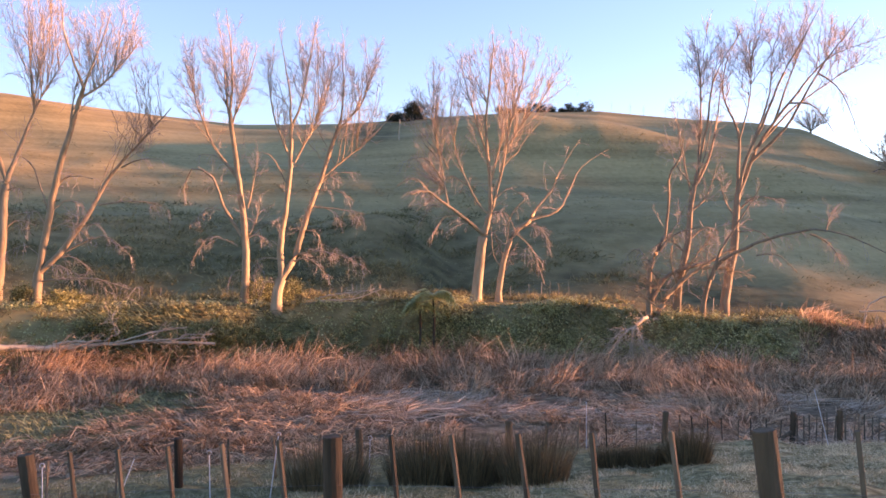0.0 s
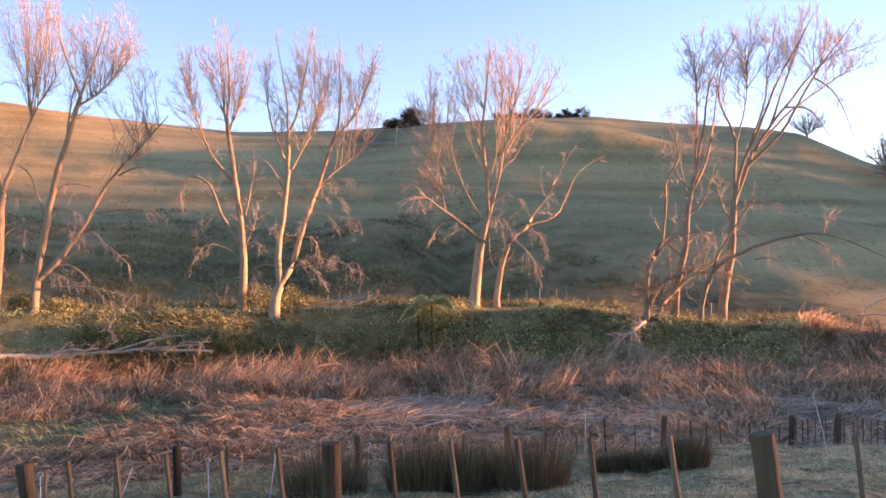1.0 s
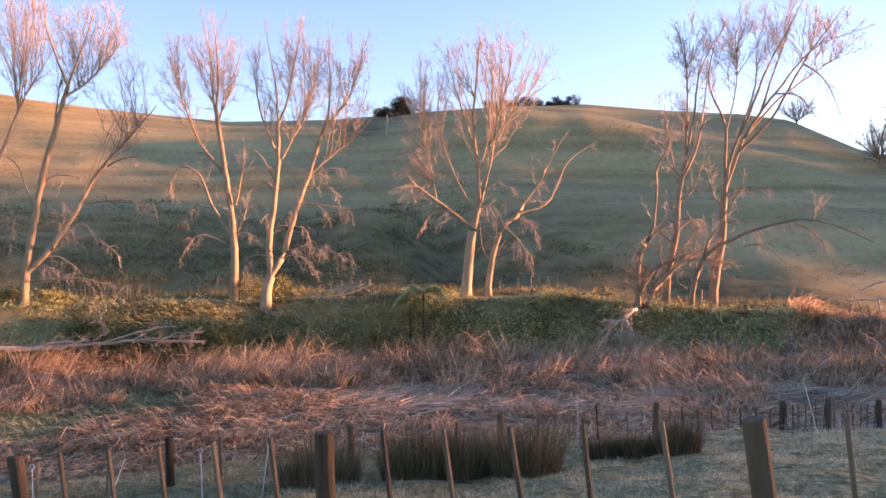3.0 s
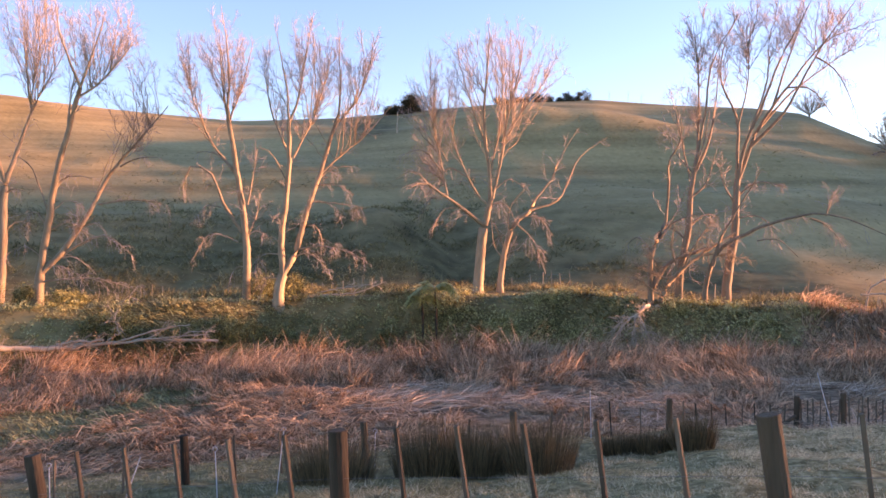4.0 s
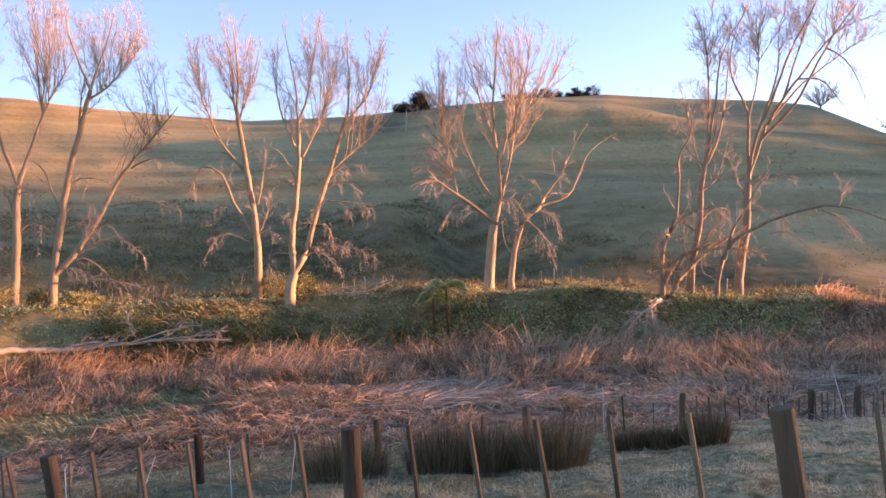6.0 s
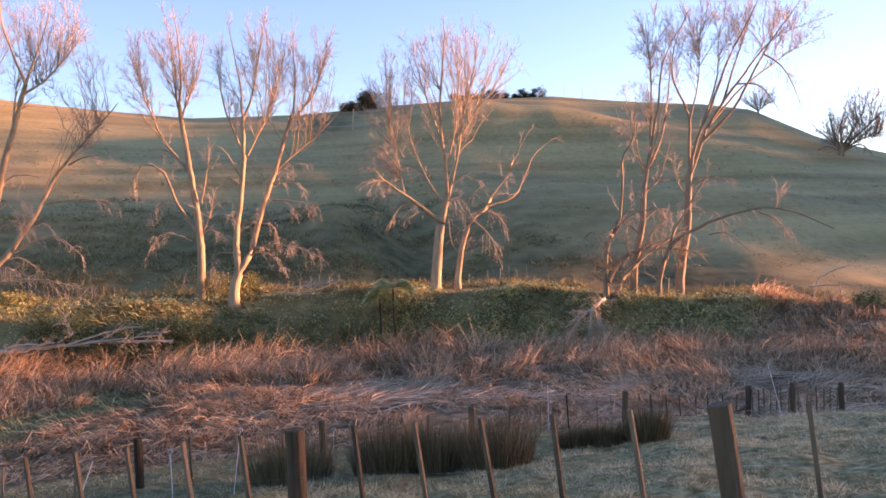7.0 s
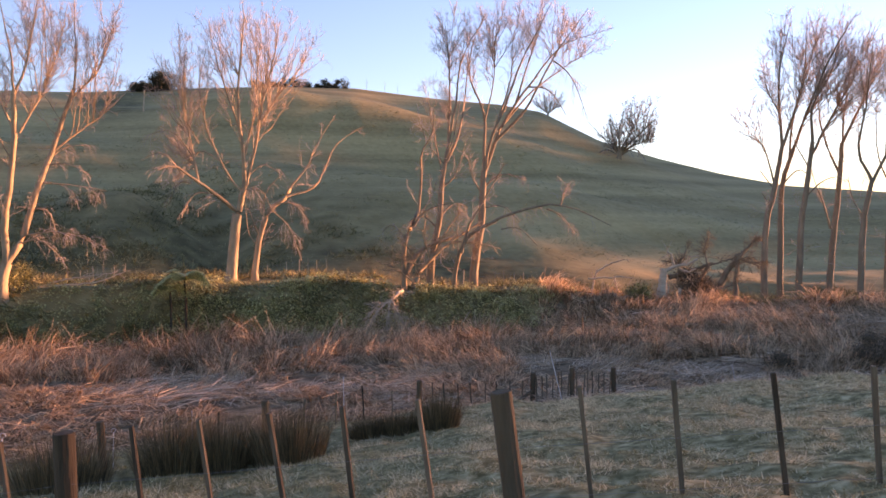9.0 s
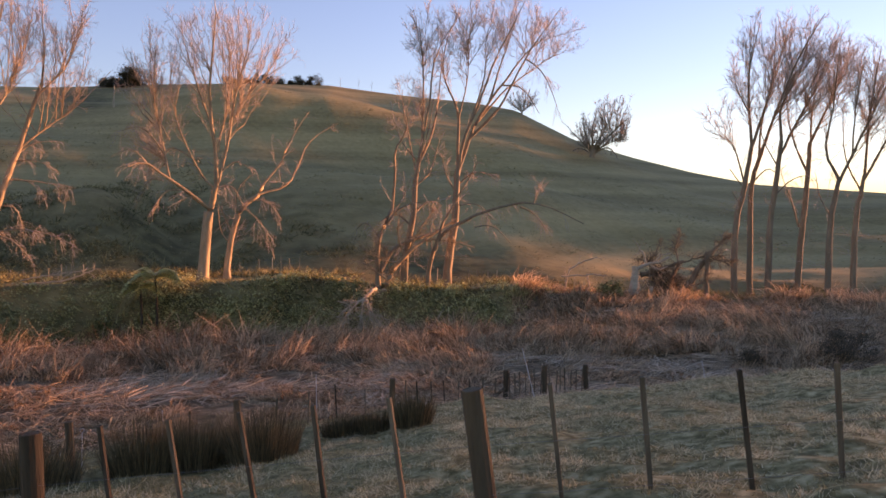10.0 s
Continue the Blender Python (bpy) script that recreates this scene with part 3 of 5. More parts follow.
bare_tree(-10.4, 42.2, scaled([
    (0.32, 0.13, "bare", (0, 0), (0.1, 2.2), (0, 4.1), (-0.3, 6.4), (-0.6, 8.8), (-0.7, 9.7)),
    (0.1, 0.03, "up", (-0.7, 9.7), (-0.4, 11.9), (-0.5, 14.5)),
    (0.09, 0.03, "up", (-0.7, 9.3), (-1.1, 11.6), (-1.4, 14)),
    (0.08, 0.03, "up", (-0.6, 9), (0, 11), (0.4, 13.2)),
    (0.12, 0.03, "droop", (-0.1, 3.4), (-1.1, 4.7), (-1.7, 6.1), (-2.9, 6.8), (-3.5, 6)),
    (0.12, 0.03, "up", (-0.5, 6.6), (-1.6, 8), (-2.6, 10.2), (-3.4, 12.8)),
    (0.06, 0.02, "droop", (-0.3, 2.9), (-1.8, 3.2), (-2.9, 2.3)),
    (0.07, 0.02, "up", (0.2, 4.8), (0.6, 6.4), (0.8, 7.6)),
    (0.05, 0.02, "sparse", (0.2, 3.3), (0.7, 4.3), (0.9, 5.5)),
    (0.05, 0.02, "droop", (0, 1.65), (-0.5, 1.5), (-0.9, 0.8)),
    (0.04, 0.015, "droop", (0.1, 3.2), (0.6, 3.4), (1.0, 3.3)),
    (0.05, 0.02, "droop", (-1.2, 4.7), (-1.9, 4.7), (-2.4, 4.2)),
    (0.06, 0.02, "droop", (-0.3, 6.2), (-1.2, 7.2), (-2.2, 7.6)),
], 1.03), PALE, 23, wood=BARK, lobes=[(-0.9, 12.4, 1.6, 3.1), (-2.9, 11.9, 1.0, 2.5)])
bare_tree(-8.3, 40.0, [
    (0.42, 0.35, "bare", (0, 0), (0.1, 0.9), (0.3, 1.6)),
    (0.26, 0.14, "bare", (0.3, 1.6), (0.3, 3.4), (0.6, 5.1), (0.9, 7.3), (1, 9.1)),
    (0.25, 0.12, "bare", (0.3, 1.6), (0.9, 2.6), (1.5, 4.7), (2.2, 6.7), (2.7, 8.4), (3.1, 9.6)),
    (0.09, 0.03, "up", (1, 9.1), (0.9, 11), (0.5, 13.5)),
    (0.1, 0.03, "up", (1, 8.9), (1.5, 10.3), (1.8, 12.1), (2.2, 14.1)),
    (0.09, 0.03, "up", (0.9, 7.4), (0.1, 9.3), (-0.4, 11.5), (-0.3, 13.2)),
    (0.09, 0.03, "up", (3.1, 9.6), (3.3, 11.2), (3.4, 13.6)),
    (0.09, 0.03, "up", (2.9, 9.1), (4, 10.2), (4.7, 11.7), (5, 13.2)),
    (0.09, 0.03, "up", (2.2, 6.6), (3.4, 7.7), (4.6, 8.8), (6, 10.5)),
    (0.06, 0.02, "droop", (1, 2.8), (2.7, 2.7), (4.6, 2.4)),
    (0.06, 0.02, "droop", (1.8, 5.2), (3.1, 4.9), (4.4, 5)),
    (0.08, 0.03, "up", (1.1, 7.3), (2.1, 9.2), (2.7, 11.2), (3.1, 13.2)),
    (0.05, 0.02, "droop", (0.1, 1.4), (-0.5, 1.3), (-0.9, 0.4)),
    (0.06, 0.02, "droop", (0.8, 2.4), (1.7, 2.5), (2.7, 1.8)),
    (0.05, 0.02, "droop", (0.2, 2.6), (-0.7, 2.5), (-1, 1.8)),
    (0.05, 0.02, "droop", (0.3, 3.0), (-0.1, 3.4), (-0.6, 3.4)),
    (0.05, 0.02, "droop", (0.4, 4.0), (-0.2, 4.3), (-0.7, 4.1)),
    (0.05, 0.02, "droop", (1.4, 4), (2.0, 3.8), (2.3, 3)),
    (0.06, 0.02, "droop", (1.9, 6.1), (2.7, 6.7), (3.8, 7.1)),
    (0.05, 0.02, "droop", (2, 6), (2.9, 5.9), (3.9, 5.6)),
    (0.05, 0.02, "droop", (0.7, 6.2), (0, 7.4), (-0.7, 7.9)),
], "leafless tree forking low into two pale sunlit stems", 24, wood=BARK, lobes=[(1.4, 11.4, 2.1, 3.0), (4.3, 11.2, 1.8, 2.5)])
bare_tree(1.7, 43.0, [
    (0.42, 0.33, "bare", (0, 0), (0.2, 1.5), (0.4, 3.3), (0.5, 3.6)),
    (0.26, 0.04, "up", (0.5, 3.6), (0.7, 4.4), (0.8, 4.9), (0.8, 6.5), (0.6, 8), (0.6, 10.1), (0.9, 12.8), (0.9, 14.1)),
    (0.17, 0.03, "droop", (0.5, 3.6), (-0, 3.8), (-0.8, 4.3), (-1.7, 5), (-2.6, 5.8), (-3.3, 5.9)),
    (0.09, 0.03, "up", (-1.4, 4.9), (-1.8, 7.3), (-2.2, 9.5), (-3, 11.3)),
    (0.14, 0.03, "up", (0.9, 4.9), (1.4, 6.9), (1.8, 9.2), (2.4, 11.3), (2.8, 13.5)),
    (0.1, 0.03, "up", (0.7, 4.7), (0.1, 5.3), (-0.7, 7), (-1.1, 8.4), (-1.3, 10.2), (-0.9, 12)),
    (0.1, 0.03, "up", (0.9, 6.5), (1.3, 8.3), (1.5, 9.9), (1.5, 12.3)),
    (0.08, 0.02, "up", (1.8, 8.3), (2.9, 9.9), (4.8, 11.4)),
    (0.06, 0.02, "up", (-1.4, 7), (-2, 8.4), (-2.2, 10.6), (-2.2, 12.4)),
    (0.08, 0.02, "up", (0.6, 7.8), (-0.1, 10.2), (-0.6, 12.3), (-0.7, 13.4)),
    (0.06, 0.02, "droop", (-1.8, 5), (-2.4, 4.9), (-2.9, 4)),
    (0.06, 0.02, "droop", (-2.2, 5.4), (-3.1, 6.3), (-4.1, 6.2)),
    (0.06, 0.02, "droop", (-1.6, 6.2), (-2.6, 7.4), (-3.6, 7.6)),
    (0.05, 0.02, "droop", (-1, 4.5), (-1.7, 4.3), (-2.3, 3.4)),
    (0.05, 0.02, "droop", (1, 5.4), (1.8, 5.9), (2.6, 5.6)),
    (0.05, 0.02, "droop", (0.9, 4.7), (1.6, 4.6), (2.1, 3.8)),
    (0.06, 0.02, "droop", (-0.4, 6.2), (-1.3, 6.6), (-1.9, 6.0)),
], "broad leafless tree with upswept crown and one long side bough", 25, wood=BARK, lobes=[(1.6, 11.6, 3.0, 3.1), (-2.3, 9.9, 1.7, 3.0), (-2.6, 6.3, 1.0, 1.4)])
bare_tree(3.0, 43.5, [
    (0.26, 0.14, "bare", (0, 0), (0.1, 1.4), (0.5, 3), (0.9, 3.8), (1.6, 4.3), (1.9, 4.9)),
    (0.1, 0.03, "sparse", (1.9, 4.9), (2.8, 6), (3.4, 7.3), (4.3, 8.7)),
    (0.11, 0.02, "sparse", (1.7, 4.4), (3.2, 4.9), (3.9, 6), (4.7, 7.4), (6.4, 8.5)),
    (0.07, 0.03, "droop", (0.3, 2.3), (-0.1, 3.2), (-0.3, 3.9)),
    (0.06, 0.02, "droop", (0.5, 3.2), (0.6, 4.4), (1.4, 5.7)),
    (0.05, 0.02, "droop", (0.9, 3.7), (1.8, 2.6), (2.4, 1.2)),
    (0.05, 0.02, "droop", (0.6, 3.1), (0.1, 3.0), (-0.6, 2.5)),
    (0.05, 0.02, "droop", (1.2, 4.0), (2.1, 3.9), (2.8, 3.1)),
    (0.06, 0.02, "bare", (0.05, 2.0), (-0.3, 2.6), (-0.4, 4.1)),
], "small crooked leafless tree with sparse boughs", 26, wood=BARK)
bare_tree(10.2, 40.0, [
    (0.2, 0.13, "bare", (0, 0), (-0, 2.2), (0.4, 3.2), (0.8, 4)),
    (0.11, 0.05, "sparse", (0.8, 4), (0.9, 5.4), (0.8, 6.9), (1.2, 7.7), (1.2, 8.6)),
    (0.17, 0.06, "droop", (0.1, 0.8), (1, 1.7), (2.6, 2.3), (3.9, 3.1)),
    (0.09, 0.03, "droop", (0.5, 3.2), (1.2, 3.9), (2.3, 4.5)),
    (0.06, 0.02, "droop", (0.2, 2.4), (-0.5, 3.2), (-1.0, 3.0)),
    (0.06, 0.02, "sparse", (0.6, 3.6), (1.3, 4.3), (2.0, 5.6)),
    (0.05, 0.02, "sparse", (0.3, 1.2), (1.2, 1.3), (2.4, 1.2)),
], "thin broken leafless tree leaning beside others", 27, wood=BARK_SHADED)
bare_tree(11.8, 41.0, [
    (0.3, 0.17, "bare", (0, 0), (0.2, 1.6), (0.6, 3.4), (0.7, 4.9), (0.95, 6.4)),
    (0.13, 0.03, "up", (0.95, 6.4), (1.2, 8.0), (1.3, 11.4), (1.1, 13.9)),
    (0.12, 0.03, "up", (1.05, 6.9), (1.4, 9.2), (1.6, 11.7), (2.5, 13.6)),
    (0.13, 0.03, "up", (0.95, 6.4), (1.75, 7.7), (2.3, 9.1), (2.8, 11), (3.3, 14)),
    (0.07, 0.02, "up", (0.8, 5.8), (0.6, 7.6), (0.45, 9.5), (0.3, 11)),
    (0.07, 0.02, "sparse", (0.9, 6.2), (1.5, 8.2), (1.7, 9.8)),
    (0.1, 0.03, "sparse", (0.8, 5.2), (1.6, 5.9), (2.2, 7.6)),
    (0.07, 0.02, "droop", (0.6, 3.6), (1.5, 4.2), (2.4, 4.2)),
    (0.07, 0.02, "droop", (0.5, 3.0), (-0.3, 3.6), (-1.0, 3.4)),
    (0.06, 0.02, "sparse", (0.9, 6.4), (0.2, 7.4), (-0.1, 8.6)),
], GREY, 28, wood=BARK_SHADED, rich=1.3, per=105, lobes=[(1.8, 13.1, 1.6, 2.0), (0.4, 9.9, 0.8, 1.4)])
bare_tree(12.8, 40.0, [
    (0.17, 0.03, "droop", (0, 0), (0.1, 1), (0.6, 2.2), (1.9, 3), (3.5, 3.8), (5.3, 4.3), (7.5, 3.8)),
    (0.12, 0.04, "sparse", (0.3, 1.9), (0.6, 3.3), (1.4, 4.8), (2.2, 6.4)),
    (0.06, 0.02, "sparse", (5.0, 4.2), (5.2, 4.8), (5.5, 5.4)),
    (0.06, 0.02, "droop", (4.4, 4.1), (5.2, 3.6), (5.9, 3.0)),
    (0.06, 0.02, "sparse", (0.2, 1.4), (0.2, 2.8), (0.3, 4.4)),
    (0.05, 0.02, "droop", (2.2, 3.1), (3.2, 3.0), (4.2, 2.4)),
], "low bent leafless tree with a long sagging bough", 29, wood=BARK_SHADED)
bare_tree(14.2, 41.0, [
    (0.37, 0.22, "bare", (0, 0), (0.2, 1.7), (0.55, 3.5), (0.65, 5.0), (0.75, 6.3)),
    (0.14, 0.03, "up", (0.75, 6.3), (1.06, 8), (1.8, 10), (2.6, 12.3), (3.3, 13.8), (3.7, 15.0)),
    (0.15, 0.03, "up", (0.75, 6.2), (1.9, 8.9), (3.6, 11.2), (5.4, 13.2), (7.4, 14)),
    (0.13, 0.03, "up", (1.4, 7.9), (3, 9.7), (4.2, 12.3), (5.6, 14.6)),
    (0.13, 0.03, "up", (0.7, 5.8), (0.9, 8.9), (0.8, 10), (0.3, 11.7), (0.8, 13.7), (1.7, 15.2)),
    (0.1, 0.03, "up", (1.2, 8.4), (2.35, 11.2), (2.8, 13.75)),
    (0.1, 0.03, "up", (2.6, 9.9), (3.4, 12.0), (4.6, 14.8)),
    (0.1, 0.03, "up", (1.6, 8.5), (3.4, 10.4), (5.6, 12.0), (7.6, 13.2)),
    (0.07, 0.02, "up", (0.9, 9.0), (1.5, 11.4), (1.5, 14.2)),
    (0.08, 0.03, "sparse", (0.65, 5.0), (0.2, 6.0), (0.1, 7.2)),
    (0.07, 0.02, "droop", (0.7, 5.4), (1.7, 6.0), (3.0, 6.0)),
    (0.06, 0.02, "droop", (4.9, 12.4), (5.9, 11.4), (6.6, 10.0)),
    (0.06, 0.02, "droop", (3.4, 10.9), (4.6, 10.6), (5.6, 9.6)),
    (0.05, 0.02, "droop", (0.6, 4.3), (1.7, 4.3), (2.6, 3.7)),
], "large leafless tree with crown swept over to one side", 30, wood=BARK_SHADED, rich=1.3, per=115, lobes=[(1.7, 14.2, 2.1, 2.0), (4.6, 14.3, 2.2, 1.8), (7.0, 13.9, 1.6, 1.4), (0.3, 12.4, 0.9, 1.2)])
ROW = dict(wood=BARK_SHADED, per=85, grown=1.08, group="row of trees by the reed bed")
bare_tree(31.3, 39.1, [
    (0.27, 0.16, "bare", (0, 0), (0.1, 3.8), (0.5, 5.8), (0.9, 8.1)),
    (0.13, 0.03, "up", (0.9, 8.1), (0.75, 11.7), (1.3, 14.5)),
    (0.13, 0.03, "up", (0.9, 8.0), (1.9, 11.4), (2.1, 14.5)),
    (0.08, 0.02, "up", (0.5, 6.2), (-0.1, 8.3), (-1.4, 9.1)),
    (0.07, 0.02, "up", (0.8, 9.8), (0.1, 11.4), (0.0, 13.0)),
    (0.05, 0.03, "bare", (0.3, 5.0), (-0.1, 5.7)),
    (0.05, 0.03, "bare", (0.4, 6.0), (-0.2, 6.9)),
], DISTANT, 41, turn=39, lobes=[(1.4, 12.6, 1.6, 3.0), (-0.5, 9.6, 1.1, 1.4), (0.4, 11.0, 1.0, 2.0)], **ROW)
bare_tree(32.6, 39.3, [
    (0.25, 0.15, "bare", (0, 0), (0, 3.8), (0.1, 6.2), (0.65, 8.1)),
    (0.13, 0.03, "up", (0.65, 8.1), (1.5, 10.5), (2.5, 12.8), (3.5, 14.4)),
    (0.1, 0.03, "up", (0.4, 7.2), (0.7, 10.0), (1.6, 13.2), (1.9, 15.2)),
    (0.06, 0.02, "droop", (0.2, 6.3), (0.9, 6.9), (1.5, 6.6)),
], DISTANT, 42, turn=40, lobes=[(2.5, 13.0, 1.8, 2.7), (1.3, 11.4, 1.2, 2.0)], **ROW)
bare_tree(32.7, 37.9, [
    (0.27, 0.16, "bare", (0, 0), (0.1, 3.7), (0.4, 6.1), (0.65, 8.3)),
    (0.13, 0.03, "up", (0.65, 8.3), (0.65, 10.1), (1.6, 12.1), (2.1, 14.5)),
    (0.12, 0.03, "up", (0.6, 7.6), (1.6, 9.7), (2.9, 12.1), (3.6, 14.1)),
    (0.06, 0.02, "up", (0.5, 6.9), (-0.3, 8.6), (-0.4, 10.2)),
    (0.06, 0.02, "droop", (0.3, 5.4), (1.1, 6.1), (1.9, 6.6)),
], DISTANT, 43, turn=41, lobes=[(1.5, 12.5, 1.6, 2.7), (3.1, 12.2, 1.5, 2.4)], **ROW)
bare_tree(35.2, 38.4, [
    (0.27, 0.16, "bare", (0, 0), (0.2, 2.9), (0.5, 6.1), (0.65, 8.35)),
    (0.13, 0.03, "up", (0.65, 8.3), (1.75, 10.8), (2.8, 13.4)),
    (0.11, 0.03, "up", (0.5, 6.8), (-0.2, 8.6), (-0.5, 10.4), (-0.4, 12.2)),
    (0.1, 0.03, "up", (0.65, 8.0), (0.8, 10.4), (1.2, 13.4)),
    (0.08, 0.03, "sparse", (0.1, 3.8), (-0.4, 5.6), (-0.8, 6.8)),
], DISTANT, 44, turn=43, lobes=[(2.3, 12.2, 1.7, 2.4), (0.1, 11.0, 1.3, 2.1)], **ROW)
bare_tree(35.0, 35.8, [
    (0.27, 0.16, "bare", (0, 0), (0.1, 3.8), (0.5, 6.2)),
    (0.13, 0.03, "up", (0.5, 6.2), (-0.1, 7.8), (0.25, 10.1), (0.5, 12.8)),
    (0.13, 0.03, "up", (0.5, 6.1), (1.7, 8.8), (2.85, 11.4)),
    (0.08, 0.03, "up", (1.1, 7.4), (1.2, 9.4), (1.6, 12.2)),
    (0.07, 0.03, "sparse", (0.2, 4.2), (-0.4, 5.4), (-0.6, 6.6)),
], DISTANT, 45, turn=44, lobes=[(0.5, 11.2, 1.4, 2.6), (2.3, 10.8, 1.5, 2.2)], **ROW)
bare_tree(36.6, 35.6, [
    (0.25, 0.14, "bare", (0, 0), (0.1, 3.9), (0.5, 6.4)),
    (0.12, 0.03, "up", (0.5, 6.4), (0.7, 9.2), (1.2, 12.6)),
    (0.12, 0.03, "up", (0.4, 6.0), (1.6, 8.4), (2.8, 11.6)),
    (0.08, 0.03, "up", (0.4, 5.4), (-0.4, 7.4), (-0.5, 9.8)),
], DISTANT, 46, turn=46, lobes=[(0.7, 10.9, 1.5, 2.6), (2.4, 10.2, 1.4, 2.2)], **ROW)
bare_tree(63.6, 113.5, [
    (0.235, 0.176, "bare", (0, 0), (0.1, 0.4), (0.3, 1.2)),
    (0.118, 0.0353, "up", (0.3, 1.2), (1.8, 3.8), (3.6, 7.2)),
    (0.0941, 0.0294, "up", (0.1, 0.6), (-1.4, 2.4), (-3.2, 4)),
    (0.106, 0.0294, "up", (0.3, 1.2), (0.1, 4), (0.9, 7.4)),
    (0.106, 0.0294, "up", (0.3, 1), (3.0, 3.4), (5.6, 5.6)),
    (0.0824, 0.0294, "up", (0.2, 0.8), (-0.9, 3.4), (-1.4, 5.8)),
    (0.0824, 0.0294, "up", (0.3, 0.8), (2.6, 2), (4.8, 2.6)),
    (0.0706, 0.0235, "droop", (0.2, 0.4), (2.4, 1.2), (4.0, 0.4)),
    (0.0706, 0.0235, "droop", (0.1, 0.4), (-1.6, 1.2), (-3.0, 1.2)),
], "bare spreading tree alone on the hill shoulder", 51, turn=29, wood=BARK_SHADED, thick=2.9, per=36, group="trees on the skyline", lobes=[(3.4, 6.3, 3.6, 3.6), (-0.8, 4.2, 3.6, 3.0), (1.4, 3.0, 4.4, 2.4), (4.2, 3.4, 3.0, 2.2)])


# ---- fences ----
def box_mesh(name, w, d, h, mat, chamfer=0.006, seed=0, round_sides=0):
    """An upright post or batten with worn edges; its foot at the origin."""
    r = random.Random(seed)
    bm = bmesh.new()
    if round_sides:
        bmesh.ops.create_cone(bm, cap_ends=True, segments=round_sides, radius1=w / 2, radius2=w / 2 * 0.97, depth=h)
    else:
        bmesh.ops.create_cube(bm, size=1)
        bmesh.ops.scale(bm, vec=(w, d, h), verts=bm.verts)
    bmesh.ops.translate(bm, vec=(0, 0, h / 2), verts=bm.verts)
    top = [e for e in bm.edges if all(v.co.z > h * 0.9 for v in e.verts)] if round_sides else list(bm.edges)
    bmesh.ops.bevel(bm, geom=top, offset=chamfer, segments=2 if round_sides else 1, affect="EDGES", profile=0.6)
    for v in bm.verts:
        v.co += Vector((r.uniform(-1, 1), r.uniform(-1, 1), r.uniform(-1, 1) if v.co.z > h * 0.9 else 0)) * chamfer * 0.4
    me = bpy.data.meshes.new(name)
    bm.to_mesh(me)
    bm.free()
    me.materials.append(mat)
    return me


def strands(name, path, levels, radius, parent, mat=WIRE):
    for up in levels:
        p = np.array([(a, b, on_ground(a, b) + up) for a, b in path])
        v, q = tubes(p[None], radius, radius, 5)
        part(name, quick_mesh(name, v, q, mat, True), mat, parent)


def field_fence():
    """The near fence: round posts, split battens between them, and plain wires."""
    fence = tagged(new("field_fence"), "wire fence of weathered round posts and split battens across frosted pasture", "fence")
    post_me = [box_mesh("post", 0.2, 0.2, 1.75, POST, 0.012, k, 14) for k in range(2)]
    batten_me = [box_mesh("batten", 0.04, 0.048, 1.6, BATTEN, 0.005, k) for k in range(5)]
    r = random.Random(3)
    for k in range(-10, 14):
        x, y = fence_at(k)
        post = k in (0, 6) or k in (-6, 12)
        ob = new("post" if post else "batten", post_me[k % 2] if post else batten_me[k % 5])
        z = fence_top(k) + EYE
        lean = (-0.5 if k == 0 else -7.0) if post else -7.0 + r.uniform(-1.5, 1.5)
        ob.matrix_world = pose(x, y, z, r.uniform(-2, 2), lean, 0) @ pose(0, 0, -1.75 if post else -1.6, 0, 0, -28 + r.uniform(-10, 10))
        ob.parent = fence
    for down in (0.5, 0.95):
        p = np.array([(fence_at(k)[0], fence_at(k)[1] - 0.03, fence_top(k) + EYE - down) for k in np.arange(-10, 13.1, 0.5)])
        v, q = tubes(p[None], 0.0016, 0.0016, 5)
        part("wire", quick_mesh("wire", v, q, WIRE, True), WIRE, fence)
    return fence


FENCE_TOPS = ((-12, -3.15), (-6, -2.61), (0, -1.96), (6, -1.49), (10, -1.25), (14, -1.0))
# the unevenly set stakes, sideways
STAKES = (-8.1, -7.4, -6.7, -6.0, -5.3, -4.6, -3.89, -3.19, -2.48, -1.78, -1.16, -0.53, 0.08, 0.7, 1.33, 1.96, 2.64, 3.26, 4.0, 4.78, 5.55, 6.3, 7.05, 7.8)


def fence_at(k):
    """Plan of the k-th stake of the near fence."""
    return float(np.interp(k, np.arange(-10, 14), STAKES)), 8.46 - 0.300 * k


def fence_top(k):
    return float(np.interp(k, [a for a, _ in FENCE_TOPS], [b for _, b in FENCE_TOPS]))


field_fence()


# ---- the reed bed ----
def scattered(count, d0, d1, a0, a1, r):
    d = np.sqrt(r.uniform(d0 ** 2, d1 ** 2, count))
    a = np.radians(r.uniform(a0, a1, count))
    x, y = d * np.sin(a), d * np.cos(a)
    return x, y, d, np.degrees(a)


def pond(x, y):
    """The open middle, where the reeds lie flat under frost."""
    return np.exp(-(((x - -0.6) / 3.0) ** 2 + ((y - 28.1) / 2.6) ** 2) ** 1.5)


